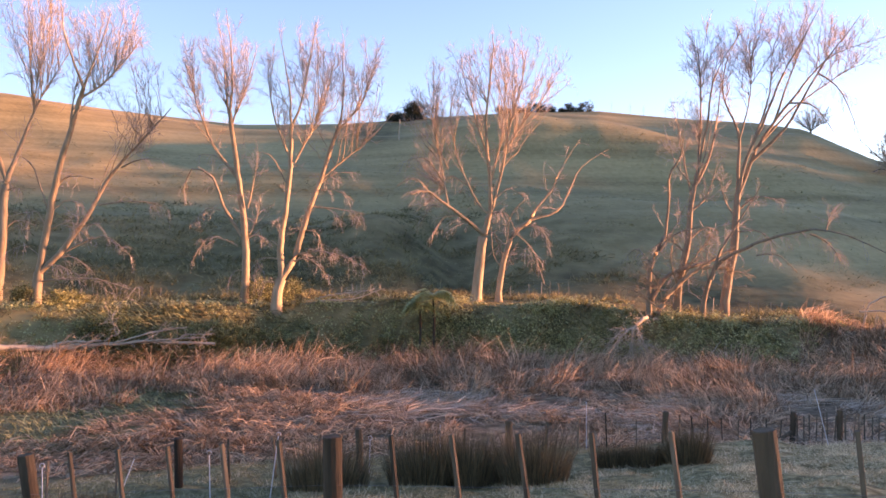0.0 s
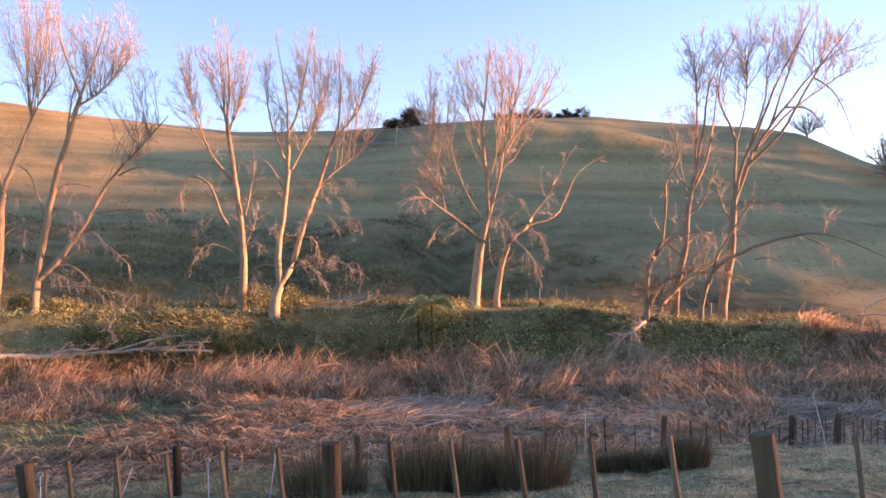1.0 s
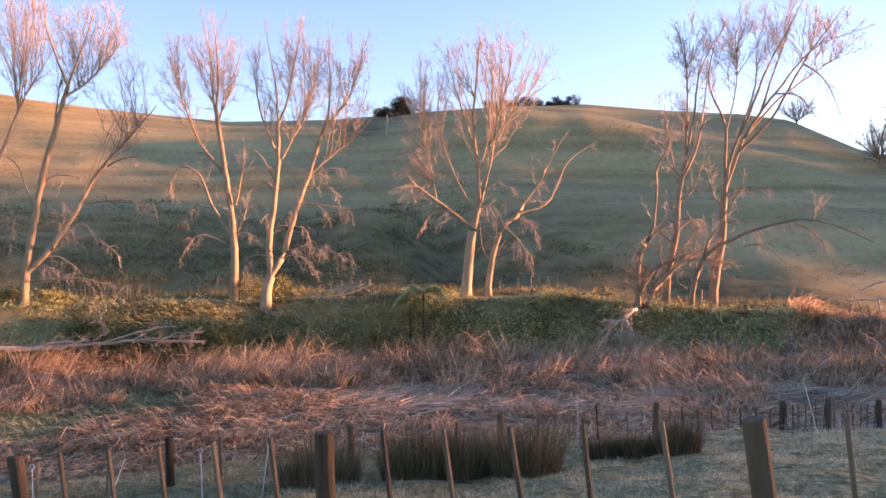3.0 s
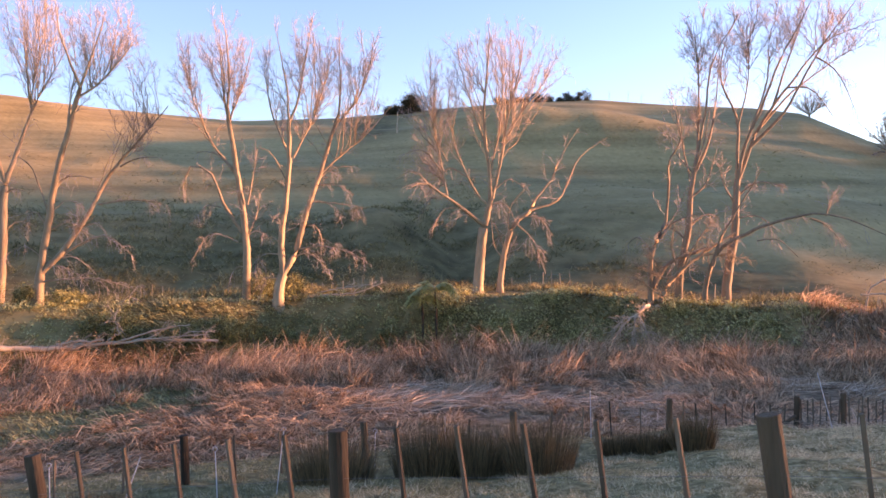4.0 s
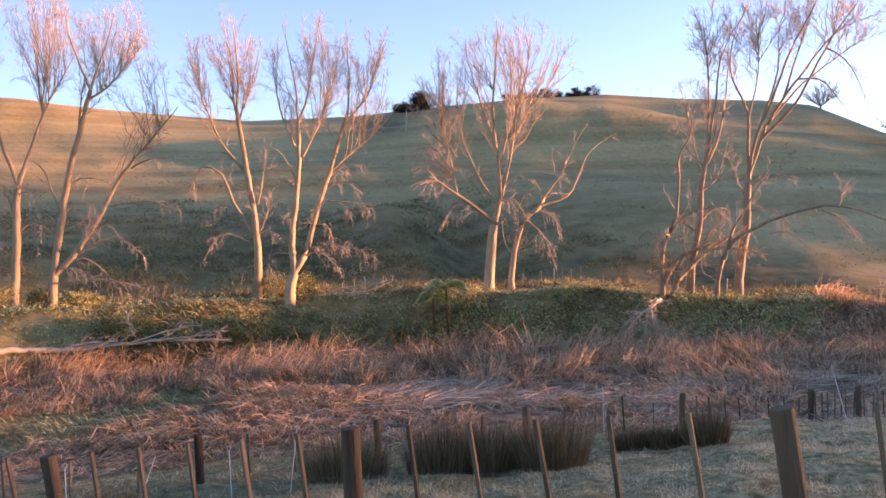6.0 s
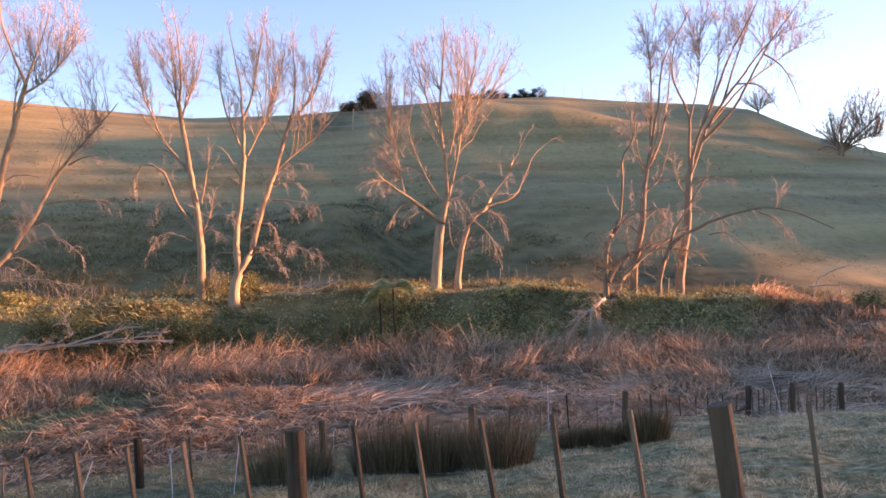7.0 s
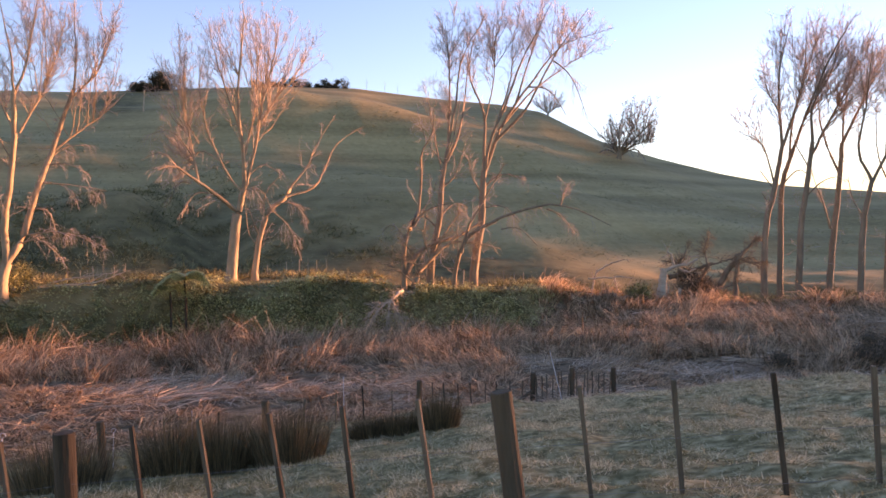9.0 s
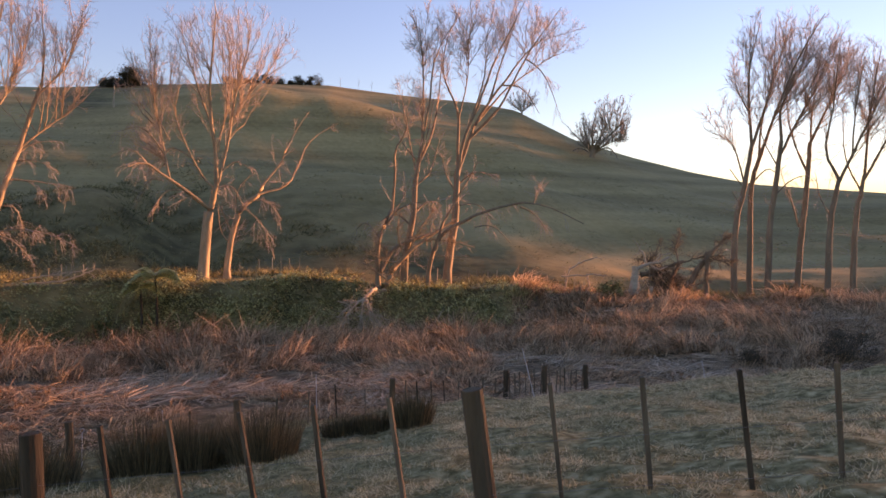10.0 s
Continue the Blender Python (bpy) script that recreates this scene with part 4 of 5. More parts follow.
def reed_bed():
    r = np.random.default_rng(61)
    # leaves stand in stooks that have slumped one way or another
    sx, sy, sd, saz = scattered(6400, 20.3, 37.8, -36, 54, r)
    ex, ey, ed, eaz = scattered(1900, 21, 40, 13, 54, r)
    low = ed < 35.0 + 6.5 * ease(21, 30, eaz)
    sx, sd, saz = np.append(sx, ex[low]), np.append(sd, ed[low]), np.append(saz, eaz[low])
    far = r.uniform(0, 1, len(sx)) < 0.35
    sd = np.where((saz > 24) & far, r.uniform(36, 45, len(sx)), sd)
    sx, sy = sd * np.sin(np.radians(saz)), sd * np.cos(np.radians(saz))
    keep = (r.uniform(0, 1, len(sx)) > 0.95 * pond(sx, sy)) & ~((sx < -8.5) & (sd < 32.5) & (sd > 24.5) & (rough(sx, sy, 15, 3.0) > -0.35)) & (rough(sx, sy, 14, 1.4) > -0.62)
    keep &= r.uniform(0, 1, len(sx)) > 0.1 * ease(2, 12, sx) * ease(35, 32, sd)
    sx, sy, sd, saz = sx[keep], sy[keep], sd[keep], saz[keep]
    fallen_over = ease(-0.1, 0.6, rough(sx, sy, 17, 2.2)) * (1 - 0.6 * ease(31, 35, sd))
    way = rough(sx, sy, 16, 4.0) * 3.5 + r.normal(0, 0.6, len(sx))
    n = 18
    x, y = np.repeat(sx, n) + r.normal(0, 0.13, len(sx) * n), np.repeat(sy, n) + r.normal(0, 0.13, len(sx) * n)
    d, az, flop, lay = np.hypot(x, y), np.repeat(saz, n), np.repeat(fallen_over, n), np.repeat(way, n)
    tall = np.repeat((0.85 + 0.65 * ease(28, 34, sd)) * r.uniform(0.6, 1.25, len(sx)) * (0.92 + 0.5 * rough(sx, sy, 33, 0.8)), n) * (1 - 0.2 * ease(16, 30, az))
    h = tall * r.uniform(0.55, 1.12, len(x))
    base = np.stack([x, y, height(x, y) - 0.03], -1)
    lay = lay + r.normal(0, 0.7, len(x))
    out = np.stack([np.cos(lay), np.sin(lay), np.zeros(len(x))], -1)
    lean = np.abs(r.normal(0, 0.45, len(x))) + 0.5 * ease(31, 27, d) + 2.2 * flop * r.uniform(0.4, 1.3, len(x)) + 0.3
    v, q = blades_along(base, h, r.uniform(0.02, 0.05, len(x)), out, lean, 2, 0.9, r, fold=0.55)
    tagged(new("reeds", quick_mesh("reeds", v, q, REED)), "dead russet bulrush leaves, tangled and half collapsed", "reeds", kind="stuff")
    # flattened, frosted reeds
    x, y, d, az = scattered(48000, 20, 40, -30, 52, r)
    keep = (pond(x, y) > r.uniform(0.1, 0.8, len(x))) | ((rough(x, y, 18, 2.5) > 0.35 - 0.5 * ease(4, 12, x)) & (d < 35 + 6 * ease(14, 22, x)) & (x > 1))
    x, y = x[keep], y[keep]
    base = np.stack([x, y, height(x, y) + r.uniform(0.0, 0.16, len(x))], -1)
    lay = wave(x, y, 19, 4) * 1.5 + r.normal(0, 0.6, len(x))
    out = np.stack([np.cos(lay), np.sin(lay), np.zeros(len(x))], -1)
    v, q = blades_along(base, r.uniform(0.6, 1.5, len(x)), r.uniform(0.012, 0.03, len(x)), out, r.uniform(5, 14, len(x)), 3, 0.05, r)
    tagged(new("flattened_reeds", quick_mesh("flattened_reeds", v, q, REED_FROST)), "grey frosted reed leaves lying flat in the hollow", "reeds", kind="stuff")


reed_bed()


def pasture_grass():
    """Grazed tufts, rimed on top, with darker grass in the hollows between them."""
    r = np.random.default_rng(62)
    x, y, d, az = scattered(170000, 5.8, 23.5, -37, 55, r)
    tuft = 0.5 + 0.45 * rough(x, y, 20, 0.42) + 0.3 * rough(x, y, 23, 1.3) + 0.25 * rough(x, y, 34, 0.17)
    keep = (d < 6.5 + 19 * r.uniform(0, 1, len(d)) ** 0.7) & (r.uniform(0, 1, len(x)) < 0.3 + tuft)
    x, y, tuft = x[keep], y[keep], tuft[keep]
    rep = 3
    x, y, tuft = np.repeat(x, rep) + r.normal(0, 0.025, len(x) * rep), np.repeat(y, rep) + r.normal(0, 0.025, len(y) * rep), np.repeat(tuft, rep)
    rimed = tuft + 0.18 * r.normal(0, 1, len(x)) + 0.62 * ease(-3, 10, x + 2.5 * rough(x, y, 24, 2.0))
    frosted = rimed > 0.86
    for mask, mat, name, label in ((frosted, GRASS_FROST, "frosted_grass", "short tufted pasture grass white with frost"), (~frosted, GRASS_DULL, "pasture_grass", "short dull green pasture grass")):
        base = np.stack([x[mask], y[mask], height(x[mask], y[mask]) - 0.01], -1)
        n = len(base)
        v, q = blades(base, r.uniform(0.04, 0.1, n) * (0.3 + 1.7 * np.clip(tuft[mask], 0, 1.3)), r.uniform(0.006, 0.013, n), r.uniform(0.4, 1.8, n), 1, 0.5, r)
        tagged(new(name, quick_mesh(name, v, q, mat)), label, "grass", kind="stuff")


pasture_grass()


def rush_clump(x, y, wide, tall, seed):
    r = np.random.default_rng(seed)
    n = 1900
    a, s = r.uniform(0, 2 * np.pi, n), np.sqrt(r.uniform(0, 1, n)) * wide * 0.5
    px, py = s * np.cos(a), s * np.sin(a)
    base = np.stack([px, py, height(x + px, y + py) - on_ground(x, y) - 0.03], -1)
    out = unit(np.stack([px, py, np.zeros(n)], -1) + r.normal(0, 0.15, (n, 3)) * np.array([1, 1, 0]))
    v, q = blades_along(base, tall * r.uniform(0.35, 1.2, n), r.uniform(0.005, 0.011, n), out, 0.22 * s / (wide * 0.5) + np.abs(r.normal(0, 0.12, n)), 3, 0.35, r)
    ob = new("rush_clump", quick_mesh("rush_clump", v, q, RUSH))
    ob.location = (x, y, on_ground(x, y))
    return tagged(ob, "dark upright clump of rushes in frosted grass", "rushes", "rush clumps behind the fence")


for k, (x, y, wide, tall) in enumerate([(-1.95, 13.5, 1.35, 0.85), (-0.35, 13.7, 1.1, 0.9), (0.4, 13.8, 1.0, 0.9), (1.5, 13.6, 1.2, 0.92), (3.2, 15.0, 0.8, 0.42), (3.75, 14.8, 0.85, 0.45), (4.3, 14.2, 0.7, 0.62), (-4.5, 10.1, 0.8, 0.45)]):
    rush_clump(x, y, wide, tall, 70 + k)


# ---- the bank ----
def bank_growth():
    r = np.random.default_rng(63)
    x, y, d, az = scattered(62000, 34.6, 45, -36, 52, r)
    gx, gy, gd, _ = scattered(9000, 23.5, 33.5, -38, -14, r)
    hx, hy, hd, _ = scattered(9000, 35.4, 40.5, -24, -8, r)
    patch = (gx < -7.5) & (rough(gx, gy, 15, 3.0) > -0.4)
    x, y, d = np.concatenate([x, hx, gx[patch]]), np.concatenate([y, hy, gy[patch]]), np.concatenate([d, hd, gd[patch]])
    lump = np.clip(0.5 + 0.5 * rough(x, y, 21, 1.3) + 0.3 * rough(x, y, 22, 0.5), 0.05, 1.2) * np.where(d < 34, 0.6, 1.0)
    tall = 1 - 0.7 * ease(40.5, 42.5, d)
    keep = (r.uniform(0, 1, len(x)) < 0.3 + 0.7 * lump + (d < 34)) & ((d < 34) | (d > 36.2 + 7.0 * ease(20, 31, np.degrees(np.arctan2(x, y))) + 1.2 * rough(x, y, 26, 2.0)))
    x, y, d, lump, tall = x[keep], y[keep], d[keep], lump[keep], tall[keep]
    base = np.stack([x, y, height(x, y) - 0.03], -1)
    lay = 3.0 + r.normal(0, 0.9, len(x))
    out = np.stack([np.cos(lay), np.sin(lay), np.zeros(len(x))], -1)
    v, q = blades_along(base, r.uniform(0.25, 0.6, len(x)) * (0.5 + lump) * tall, r.uniform(0.025, 0.06, len(x)), out, r.uniform(0.5, 1.8, len(x)), 2, 0.8, r)
    tagged(new("bank_grass", quick_mesh("bank_grass", v, q, GRASS_BANK)), "long rank green grass and weeds on the bank", "grass", kind="stuff")
    # leafy weeds in low domes
    cx, cy, cd, caz = scattered(3000, 36.6, 42.2, -32, 33, r)
    keep = r.uniform(0, 1, len(cx)) < (0.3 + 0.7 * ease(-7, -1, caz)) * ease(-0.75, -0.15, rough(cx, cy, 27, 1.8)) * ease(36.4, 37.4, cd + 0.6 * rough(cx, cy, 26, 2.0) - 7 * ease(20, 30, caz))
    cx, cy = cx[keep], cy[keep]
    n = 44
    wide, tall = np.repeat(r.uniform(0.2, 0.5, len(cx)), n), np.repeat(r.uniform(0.12, 0.5, len(cx)), n)
    q = unit(r.normal(0, 1, (len(wide), 3))) * r.uniform(0.2, 1, (len(wide), 1)) ** 0.3
    x, y = np.repeat(cx, n) + q[:, 0] * wide, np.repeat(cy, n) + q[:, 1] * wide
    v, q = leaves(np.stack([x, y, height(x, y) + np.abs(q[:, 2]) * tall], -1), r.uniform(0.035, 0.085, len(x)), r, 0.8)
    tagged(new("bank_weeds", quick_mesh("bank_weeds", v, q, LEAF_WEED)), "leafy green weeds massed on the bank", "weeds", kind="stuff")


def hill_growth():
    """Tussocks on the grazed slope, and dead bracken at its foot."""
    r = np.random.default_rng(64)
    d, az = 47 * (115 / 47) ** r.uniform(0, 1, 30000), r.uniform(-36, 52, 30000)
    x, y = d * np.sin(np.radians(az)), d * np.cos(np.radians(az))
    lump = 0.5 * rough(x, y, 28, 3.0) + 0.5 * rough(x, y, 29, 1.1)
    keep = lump > -0.1
    x, y, d, lump = x[keep], y[keep], d[keep], lump[keep]
    n = 4
    x, y, d, lump = (np.repeat(a, n) for a in (x, y, d, lump))
    x, y = x + r.normal(0, 0.12, len(x)), y + r.normal(0, 0.12, len(x))
    v, q = blades(np.stack([x, y, height(x, y) - 0.03], -1), r.uniform(0.08, 0.26, len(x)) * (0.7 + lump), 0.0011 * d * r.uniform(0.6, 1.2, len(x)), r.uniform(0.5, 1.8, len(x)), 1, 0.6, r)
    tagged(new("hill_tussocks", quick_mesh("hill_tussocks", v, q, GRASS_HILL)), "tussocks of grazed grass on the hillside", "grass", kind="stuff")
    d, az = 44 * (96 / 44) ** r.uniform(0, 1, 30000) ** 1.3, r.uniform(-36, 44, 30000)
    x, y = d * np.sin(np.radians(az)), d * np.cos(np.radians(az))
    keep = (0.6 * rough(x, y, 30, 5.0) + 0.4 * rough(x, y, 31, 1.6) > -0.25 + 0.5 * ease(60, 96, d) + 0.55 * ease(-3, 3, az) * (1 - bell(az, 1.2, 3.0)) + 0.2 * ease(6, 20, az) + 0.5 * ease(16, 24, az) * ease(52, 60, d) - 0.75 * ease(16, 24, az) * ease(60, 52, d))
    x, y, d = x[keep], y[keep], d[keep]
    n = 5
    x, y, d = (np.repeat(a, n) for a in (x, y, d))
    x, y = x + r.normal(0, 0.22, len(x)), y + r.normal(0, 0.22, len(x))
    v, q = blades(np.stack([x, y, height(x, y) - 0.03], -1), r.uniform(0.2, 0.75, len(x)), r.uniform(0.03, 0.08, len(x)), r.uniform(0.3, 1.6, len(x)), 1, 0.8, r)
    tagged(new("bracken", quick_mesh("bracken", v, q, BRACKEN)), "dark dead bracken and rank grass at the foot of the hill", "bracken", kind="stuff")


bank_growth()
hill_growth()


def leafy(name, x, y, wide, tall, count, leaf, mat, label, category, seed, group="", clumps=14, lift=0.0, trunk=0.0):
    """A shrub or evergreen: stems, and a crown of many small leaves in uneven clumps."""
    r = np.random.default_rng(seed)
    root = tagged(new(name), label, category, group)
    root.location = (x, y, on_ground(x, y))
    clumps = clumps * 3
    c = unit(r.normal(0, 1, (clumps, 3))) * r.uniform(0.1, 1.0, (clumps, 1)) ** 0.5 * np.array([wide / 2, wide / 2, tall / 2]) * 0.85
    c[:, 2] = np.clip(c[:, 2] + tall * 0.45 + lift, 0.05, None)
    size = r.uniform(0.12, 0.3, clumps) * min(wide, tall)
    which = r.integers(0, clumps, count)
    p = c[which] + r.normal(0, 0.6, (count, 3)) * size[which][:, None] * np.array([1, 1, 0.8])
    p[:, 2] = np.maximum(p[:, 2], 0.03)
    v, q = leaves(p, leaf * r.uniform(0.5, 1.3, count), r, 0.5)
    part("crown" if trunk else "foliage", quick_mesh("foliage", v, q, mat), mat, root)
    for k in range(min(clumps, 5)):
        foot = np.array([*(r.normal(0, 0.06, 2) * wide), -0.2])
        v, q = tubes(curve_through([foot, foot * 0.5 + c[k] * 0.5 + np.array([0, 0, 0.08 * tall]), c[k]], 6)[None], trunk or 0.015 + 0.01 * tall, 0.01, 5)
        part("trunk" if trunk else "stem", quick_mesh("stem", v, q, BARK_SHADED, True), BARK_SHADED, root)
    return root


r_bank = random.Random(5)
for k in range(34):
    a = radians(-30 + k * 2.2 + r_bank.uniform(-0.8, 0.8))
    if math.degrees(a) > 2 or (math.degrees(a) > -12 and r_bank.random() < 0.4):
        continue
    d = r_bank.uniform(37.2, 44)
    leafy("shrub", d * math.sin(a), d * math.cos(a), r_bank.uniform(1.2, 2.6), r_bank.uniform(0.8, 1.6), 3000, 0.05, LEAF_BANK,
          "low tangled green shrub on the bank", "shrub", 100 + k, "scrub along the bank")


for k, (x, y, wide, tall) in enumerate(((-10.3, 36.9, 1.9, 1.0), (-9.2, 37.6, 1.7, 1.1), (-11.7, 36.5, 1.8, 1.1), (-8.0, 38.3, 1.9, 0.9), (-6.3, 38.4, 2.2, 0.8), (-4.4, 38.4, 2.2, 0.8), (-2.8, 38.6, 1.8, 0.8))):
    leafy("shrub", x, y, wide, tall, 2800, 0.042, LEAF_BANK, "dark low shrub and weeds at the foot of the bank", "shrub", 160 + k, "scrub along the bank")


def tree_fern(x, y, tall, reach, seed):
    """A small tree fern: slim trunk and arching feathered fronds."""
    r = np.random.default_rng(seed)
    root = tagged(new("tree_fern"), "small green tree fern with arching fronds above the reeds", "fern", "tree ferns")
    root.location = (x, y, on_ground(x, y))
    v, q = tubes(curve_through([(0, 0, -0.2), (0.03, 0, tall * 0.5), (0, 0.02, tall)], 8)[None], 0.06, 0.045, 8)
    part("trunk", quick_mesh("trunk", v, q, FIBRE, True), FIBRE, root, "slim dark fibrous trunk")
    for k in range(22):
        a = k * 2.4 + r.uniform(-0.2, 0.2)
        out = np.array([math.cos(a), math.sin(a), 0])
        long = reach * r.uniform(0.8, 1.15)
        rise = r.uniform(0.35, 1.3)
        s = np.linspace(0, 1, 14)[:, None]
        rib = np.array([0, 0, tall]) + long * (out * s * 0.95 + np.array([0, 0, 1]) * (rise * s * 1.2 - (0.55 + rise) * s ** 2.2))
        pieces = [tubes(rib[None], 0.014, 0.004, 4)]
        side = np.cross(out, [0, 0, 1])
        for sign in (-1, 1):
            at = np.repeat(rib[2:], 3, axis=0) + np.tile([[0.0], [0.33], [0.67]], (12, 1)) * (out * long / 14)
            n = len(at)
            wide = 0.24 * reach * np.sin(np.linspace(0.35, np.pi * 0.97, n))
            tip = at + (side * sign + out * 0.35 + np.array([0, 0, -0.35]))[None] * wide[:, None]
            w = out * 0.022 * reach
            pieces.append((np.stack([at - w, at + w, tip + w * 0.3, tip - w * 0.3], 1).reshape(-1, 3), np.arange(4 * n).reshape(n, 4)))
        v, q = joined(*pieces)
        part("frond", quick_mesh("frond", v, q, FROND), FROND, root)
    return root


tree_fern(-0.45, 37.79, 2.3, 1.25, 81)
tree_fern(-1.09, 38.08, 1.75, 1.0, 82)


# ---- the second fence, along the edge of the reed bed ----
def boundary_fence():
    fence = tagged(new("boundary_fence"), "old post and batten fence along the reed bed edge", "fence")
    path = [(-9.5, 11.2), (-6.4, 13.0), (-4.5, 13.8), (-1.6, 15.8), (1.4, 17.0), (5.4, 19.8), (9.4, 21.8), (10.6, 21.6), (11.6, 20.9)]
    thick = [box_mesh("post", 0.15, 0.15, 1.3, POST, 0.01, k + 10, 10) for k in range(2)]
    thin = [box_mesh("batten", 0.036, 0.03, 1.15, BATTEN, 0.004, k + 20) for k in range(3)]
    r = random.Random(9)
    for i in range(len(path) - 1):
        (ax, ay), (bx, by) = path[i], path[i + 1]
        long = math.hypot(bx - ax, by - ay)
        n = max(2, round(long / (0.15 if i >= 6 else 0.5 if i == 5 else 1.0)))
        for k in range(n):
            s = k / n
            x, y = ax + (bx - ax) * s, ay + (by - ay) * s
            post = k == 0 and i != 1
            ob = new("post" if post else "batten", r.choice(thick if post else thin))
            up = (0.92 if i >= 5 else 0.78) + (0.06 if post else r.uniform(-0.1, 0.03))
            ob.matrix_world = pose(x, y, on_ground(x, y) + up - (1.3 if post else 1.15), r.uniform(-3, 3), r.uniform(-4, 4), r.uniform(0, 90))
            ob.parent = fence
    x, y = path[-1]
    ob = new("post", thick[0])
    ob.matrix_world = pose(x, y, on_ground(x, y) + 0.98 - 1.3, 1, -2, 10)
    ob.parent = fence
    # a slanting stay against the strainer
    v, q = tubes(np.array([[(9.4, 21.75, on_ground(9.4, 21.75) + 0.45), (8.3, 21.2, on_ground(8.3, 21.2) + 0.02)]]), 0.05, 0.05, 8)
    part("stay", quick_mesh("stay", v, q, POST, True), POST, fence)
    fine = [(ax + (bx - ax) * s, ay + (by - ay) * s) for (ax, ay), (bx, by) in zip(path, path[1:]) for s in (0, 0.25, 0.5, 0.75)] + [path[-1]]
    strands("wire", fine, (0.3, 0.62), 0.0018, fence)
    return fence


boundary_fence()


def fence_standard(x, y, tall, lean, lean_ahead, seed, hook=True):
    """A white electric-fence standard with a looped head, pushed into the ground."""
    root = tagged(new("fence_standard"), "thin white electric fence standard stuck in the ground", "fence stake", "electric fence standards")
    root.matrix_world = pose(x, y, on_ground(x, y), lean_ahead, lean, 0)
    v, q = tubes(np.array([[(0, 0, -0.2), (0, 0, tall * 0.5), (0, 0, tall)]]), 0.008, 0.007, 6)
    part("rod", quick_mesh("rod", v, q, PLASTIC, True), PLASTIC, root)
    if hook:
        a = np.linspace(-0.5 * np.pi, 1.2 * np.pi, 10)
        loop = np.stack([0.035 * np.cos(a), 0 * a, tall + 0.035 + 0.035 * np.sin(a)], -1)
        v, q = tubes(loop[None], 0.005, 0.0045, 5)
        part("hook", quick_mesh("hook", v, q, PLASTIC, True), PLASTIC, root)
    return root


for k, (x, y, tall, lean, ahead, hook) in enumerate([(-5.85, 11.8, 0.75, 0, 0, True), (-4.9, 12.0, 0.9, 22, 3, False), (-3.6, 12.5, 0.75, -1, 0, True), (-2.72, 12.7, 1.0, 8, 2, True),
                                                     (-1.4, 15.3, 0.65, 2, 0, True), (-0.05, 15.4, 0.85, 0, 2, False), (3.3, 18.6, 1.1, 0, 0, False), (8.2, 17.2, 1.25, -15, 2, False), (13.4, 17.6, 1.15, -15, 4, False), (15.2, 16.2, 0.75, -2, 0, True)]):
    fence_standard(x, y, tall, lean, ahead, k, hook)


def hill_fence(stakes, label):
    """A line of bleached battens at the foot of the hill."""
    fence = tagged(new("hill_fence"), label, "fence", "fences at the foot of the hill")
    me = [box_mesh("batten", 0.05, 0.045, 1.25, FAR_POST, 0.008, k + 30) for k in range(3)]
    r = random.Random(len(stakes))
    for x, y in stakes:
        ob = new("batten", r.choice(me))
        ob.matrix_world = pose(x, y, on_ground(x, y) - 0.42 + r.uniform(-0.1, 0.05), r.uniform(-3, 3), r.uniform(-3, 3), r.uniform(0, 40))
        ob.parent = fence
    strands("wire", stakes, (0.4, 0.65), 0.003, fence)
    return fence


def ring_stakes(a0, a1, d0, d1, step, seed):
    r, out, s = random.Random(seed), [], 0.0
    n = int(abs(a1 - a0) * 0.9 / step)
    for k in range(n):
        if r.random() < 0.12:
            continue
        a, d = radians(a0 + (a1 - a0) * (k + r.uniform(-0.12, 0.12)) / n), d0 + (d1 - d0) * k / n
        out.append((d * math.sin(a), d * math.cos(a)))
    return out


hill_fence(ring_stakes(-31, -18.5, 51, 51, 0.6, 1), "line of bleached battens and wire below the dark hillside")
hill_fence(ring_stakes(-12, -3.0, 51, 50.5, 0.6, 2), "short battened fence at the gully mouth")
hill_fence(ring_stakes(3.5, 9.5, 52, 52, 0.55, 3), "distant battened fence behind the trees")
hill_fence(ring_stakes(18.5, 29, 51, 50, 0.6, 4), "line of bleached battens above the green bank")


# ---- fallen timber ----
def fallen(name, x, y, pieces, label, category, seed, wood=DEAD_WOOD, twiggy=0.0, group=""):
    """Dead wood lying about: pieces are (base radius, tip radius, points from the foot)."""
    r = np.random.default_rng(seed)
    root = tagged(new(name), label, category, group)
    root.location = (x, y, on_ground(x, y))
    found, radii = [], []
    for k, (r0, r1, *pts) in enumerate(pieces):
        n = 14
        path = curve_through(pts, n)
        path[1:-1] += r.normal(0, 0.02, (n - 2, 3))
        v, q = tubes(path[None], r0, r1, 8 if r0 > 0.06 else 5)
        v += r.normal(0, 0.08 * r0, v.shape)
        part("log" if r0 > 0.1 else "branch", quick_mesh("branch", v, q, wood, True), wood, root)
        found.append(curve_through(path, 16)), radii.append(0.5 * (r0 + r1))
    if twiggy:
        b1, q1 = grow(np.array(found), np.array(radii), 7 * twiggy, (0.4, 1.3), 5, 0.25, 0.6, 0.5, 0.05, -0.15, r)
        b2, q2 = grow(b1, q1, 4, (0.2, 0.7), 4, 0.2, 0.6, 0.5, 0, -0.1, r)
        v, q = joined(tubes(b1, 0.013, 0.006, 4), tubes(b2, 0.007, 0.004, 3))
        tagged(part("crown", quick_mesh("twigs", v, q, wood), wood, root), kind="stuff")
    return root


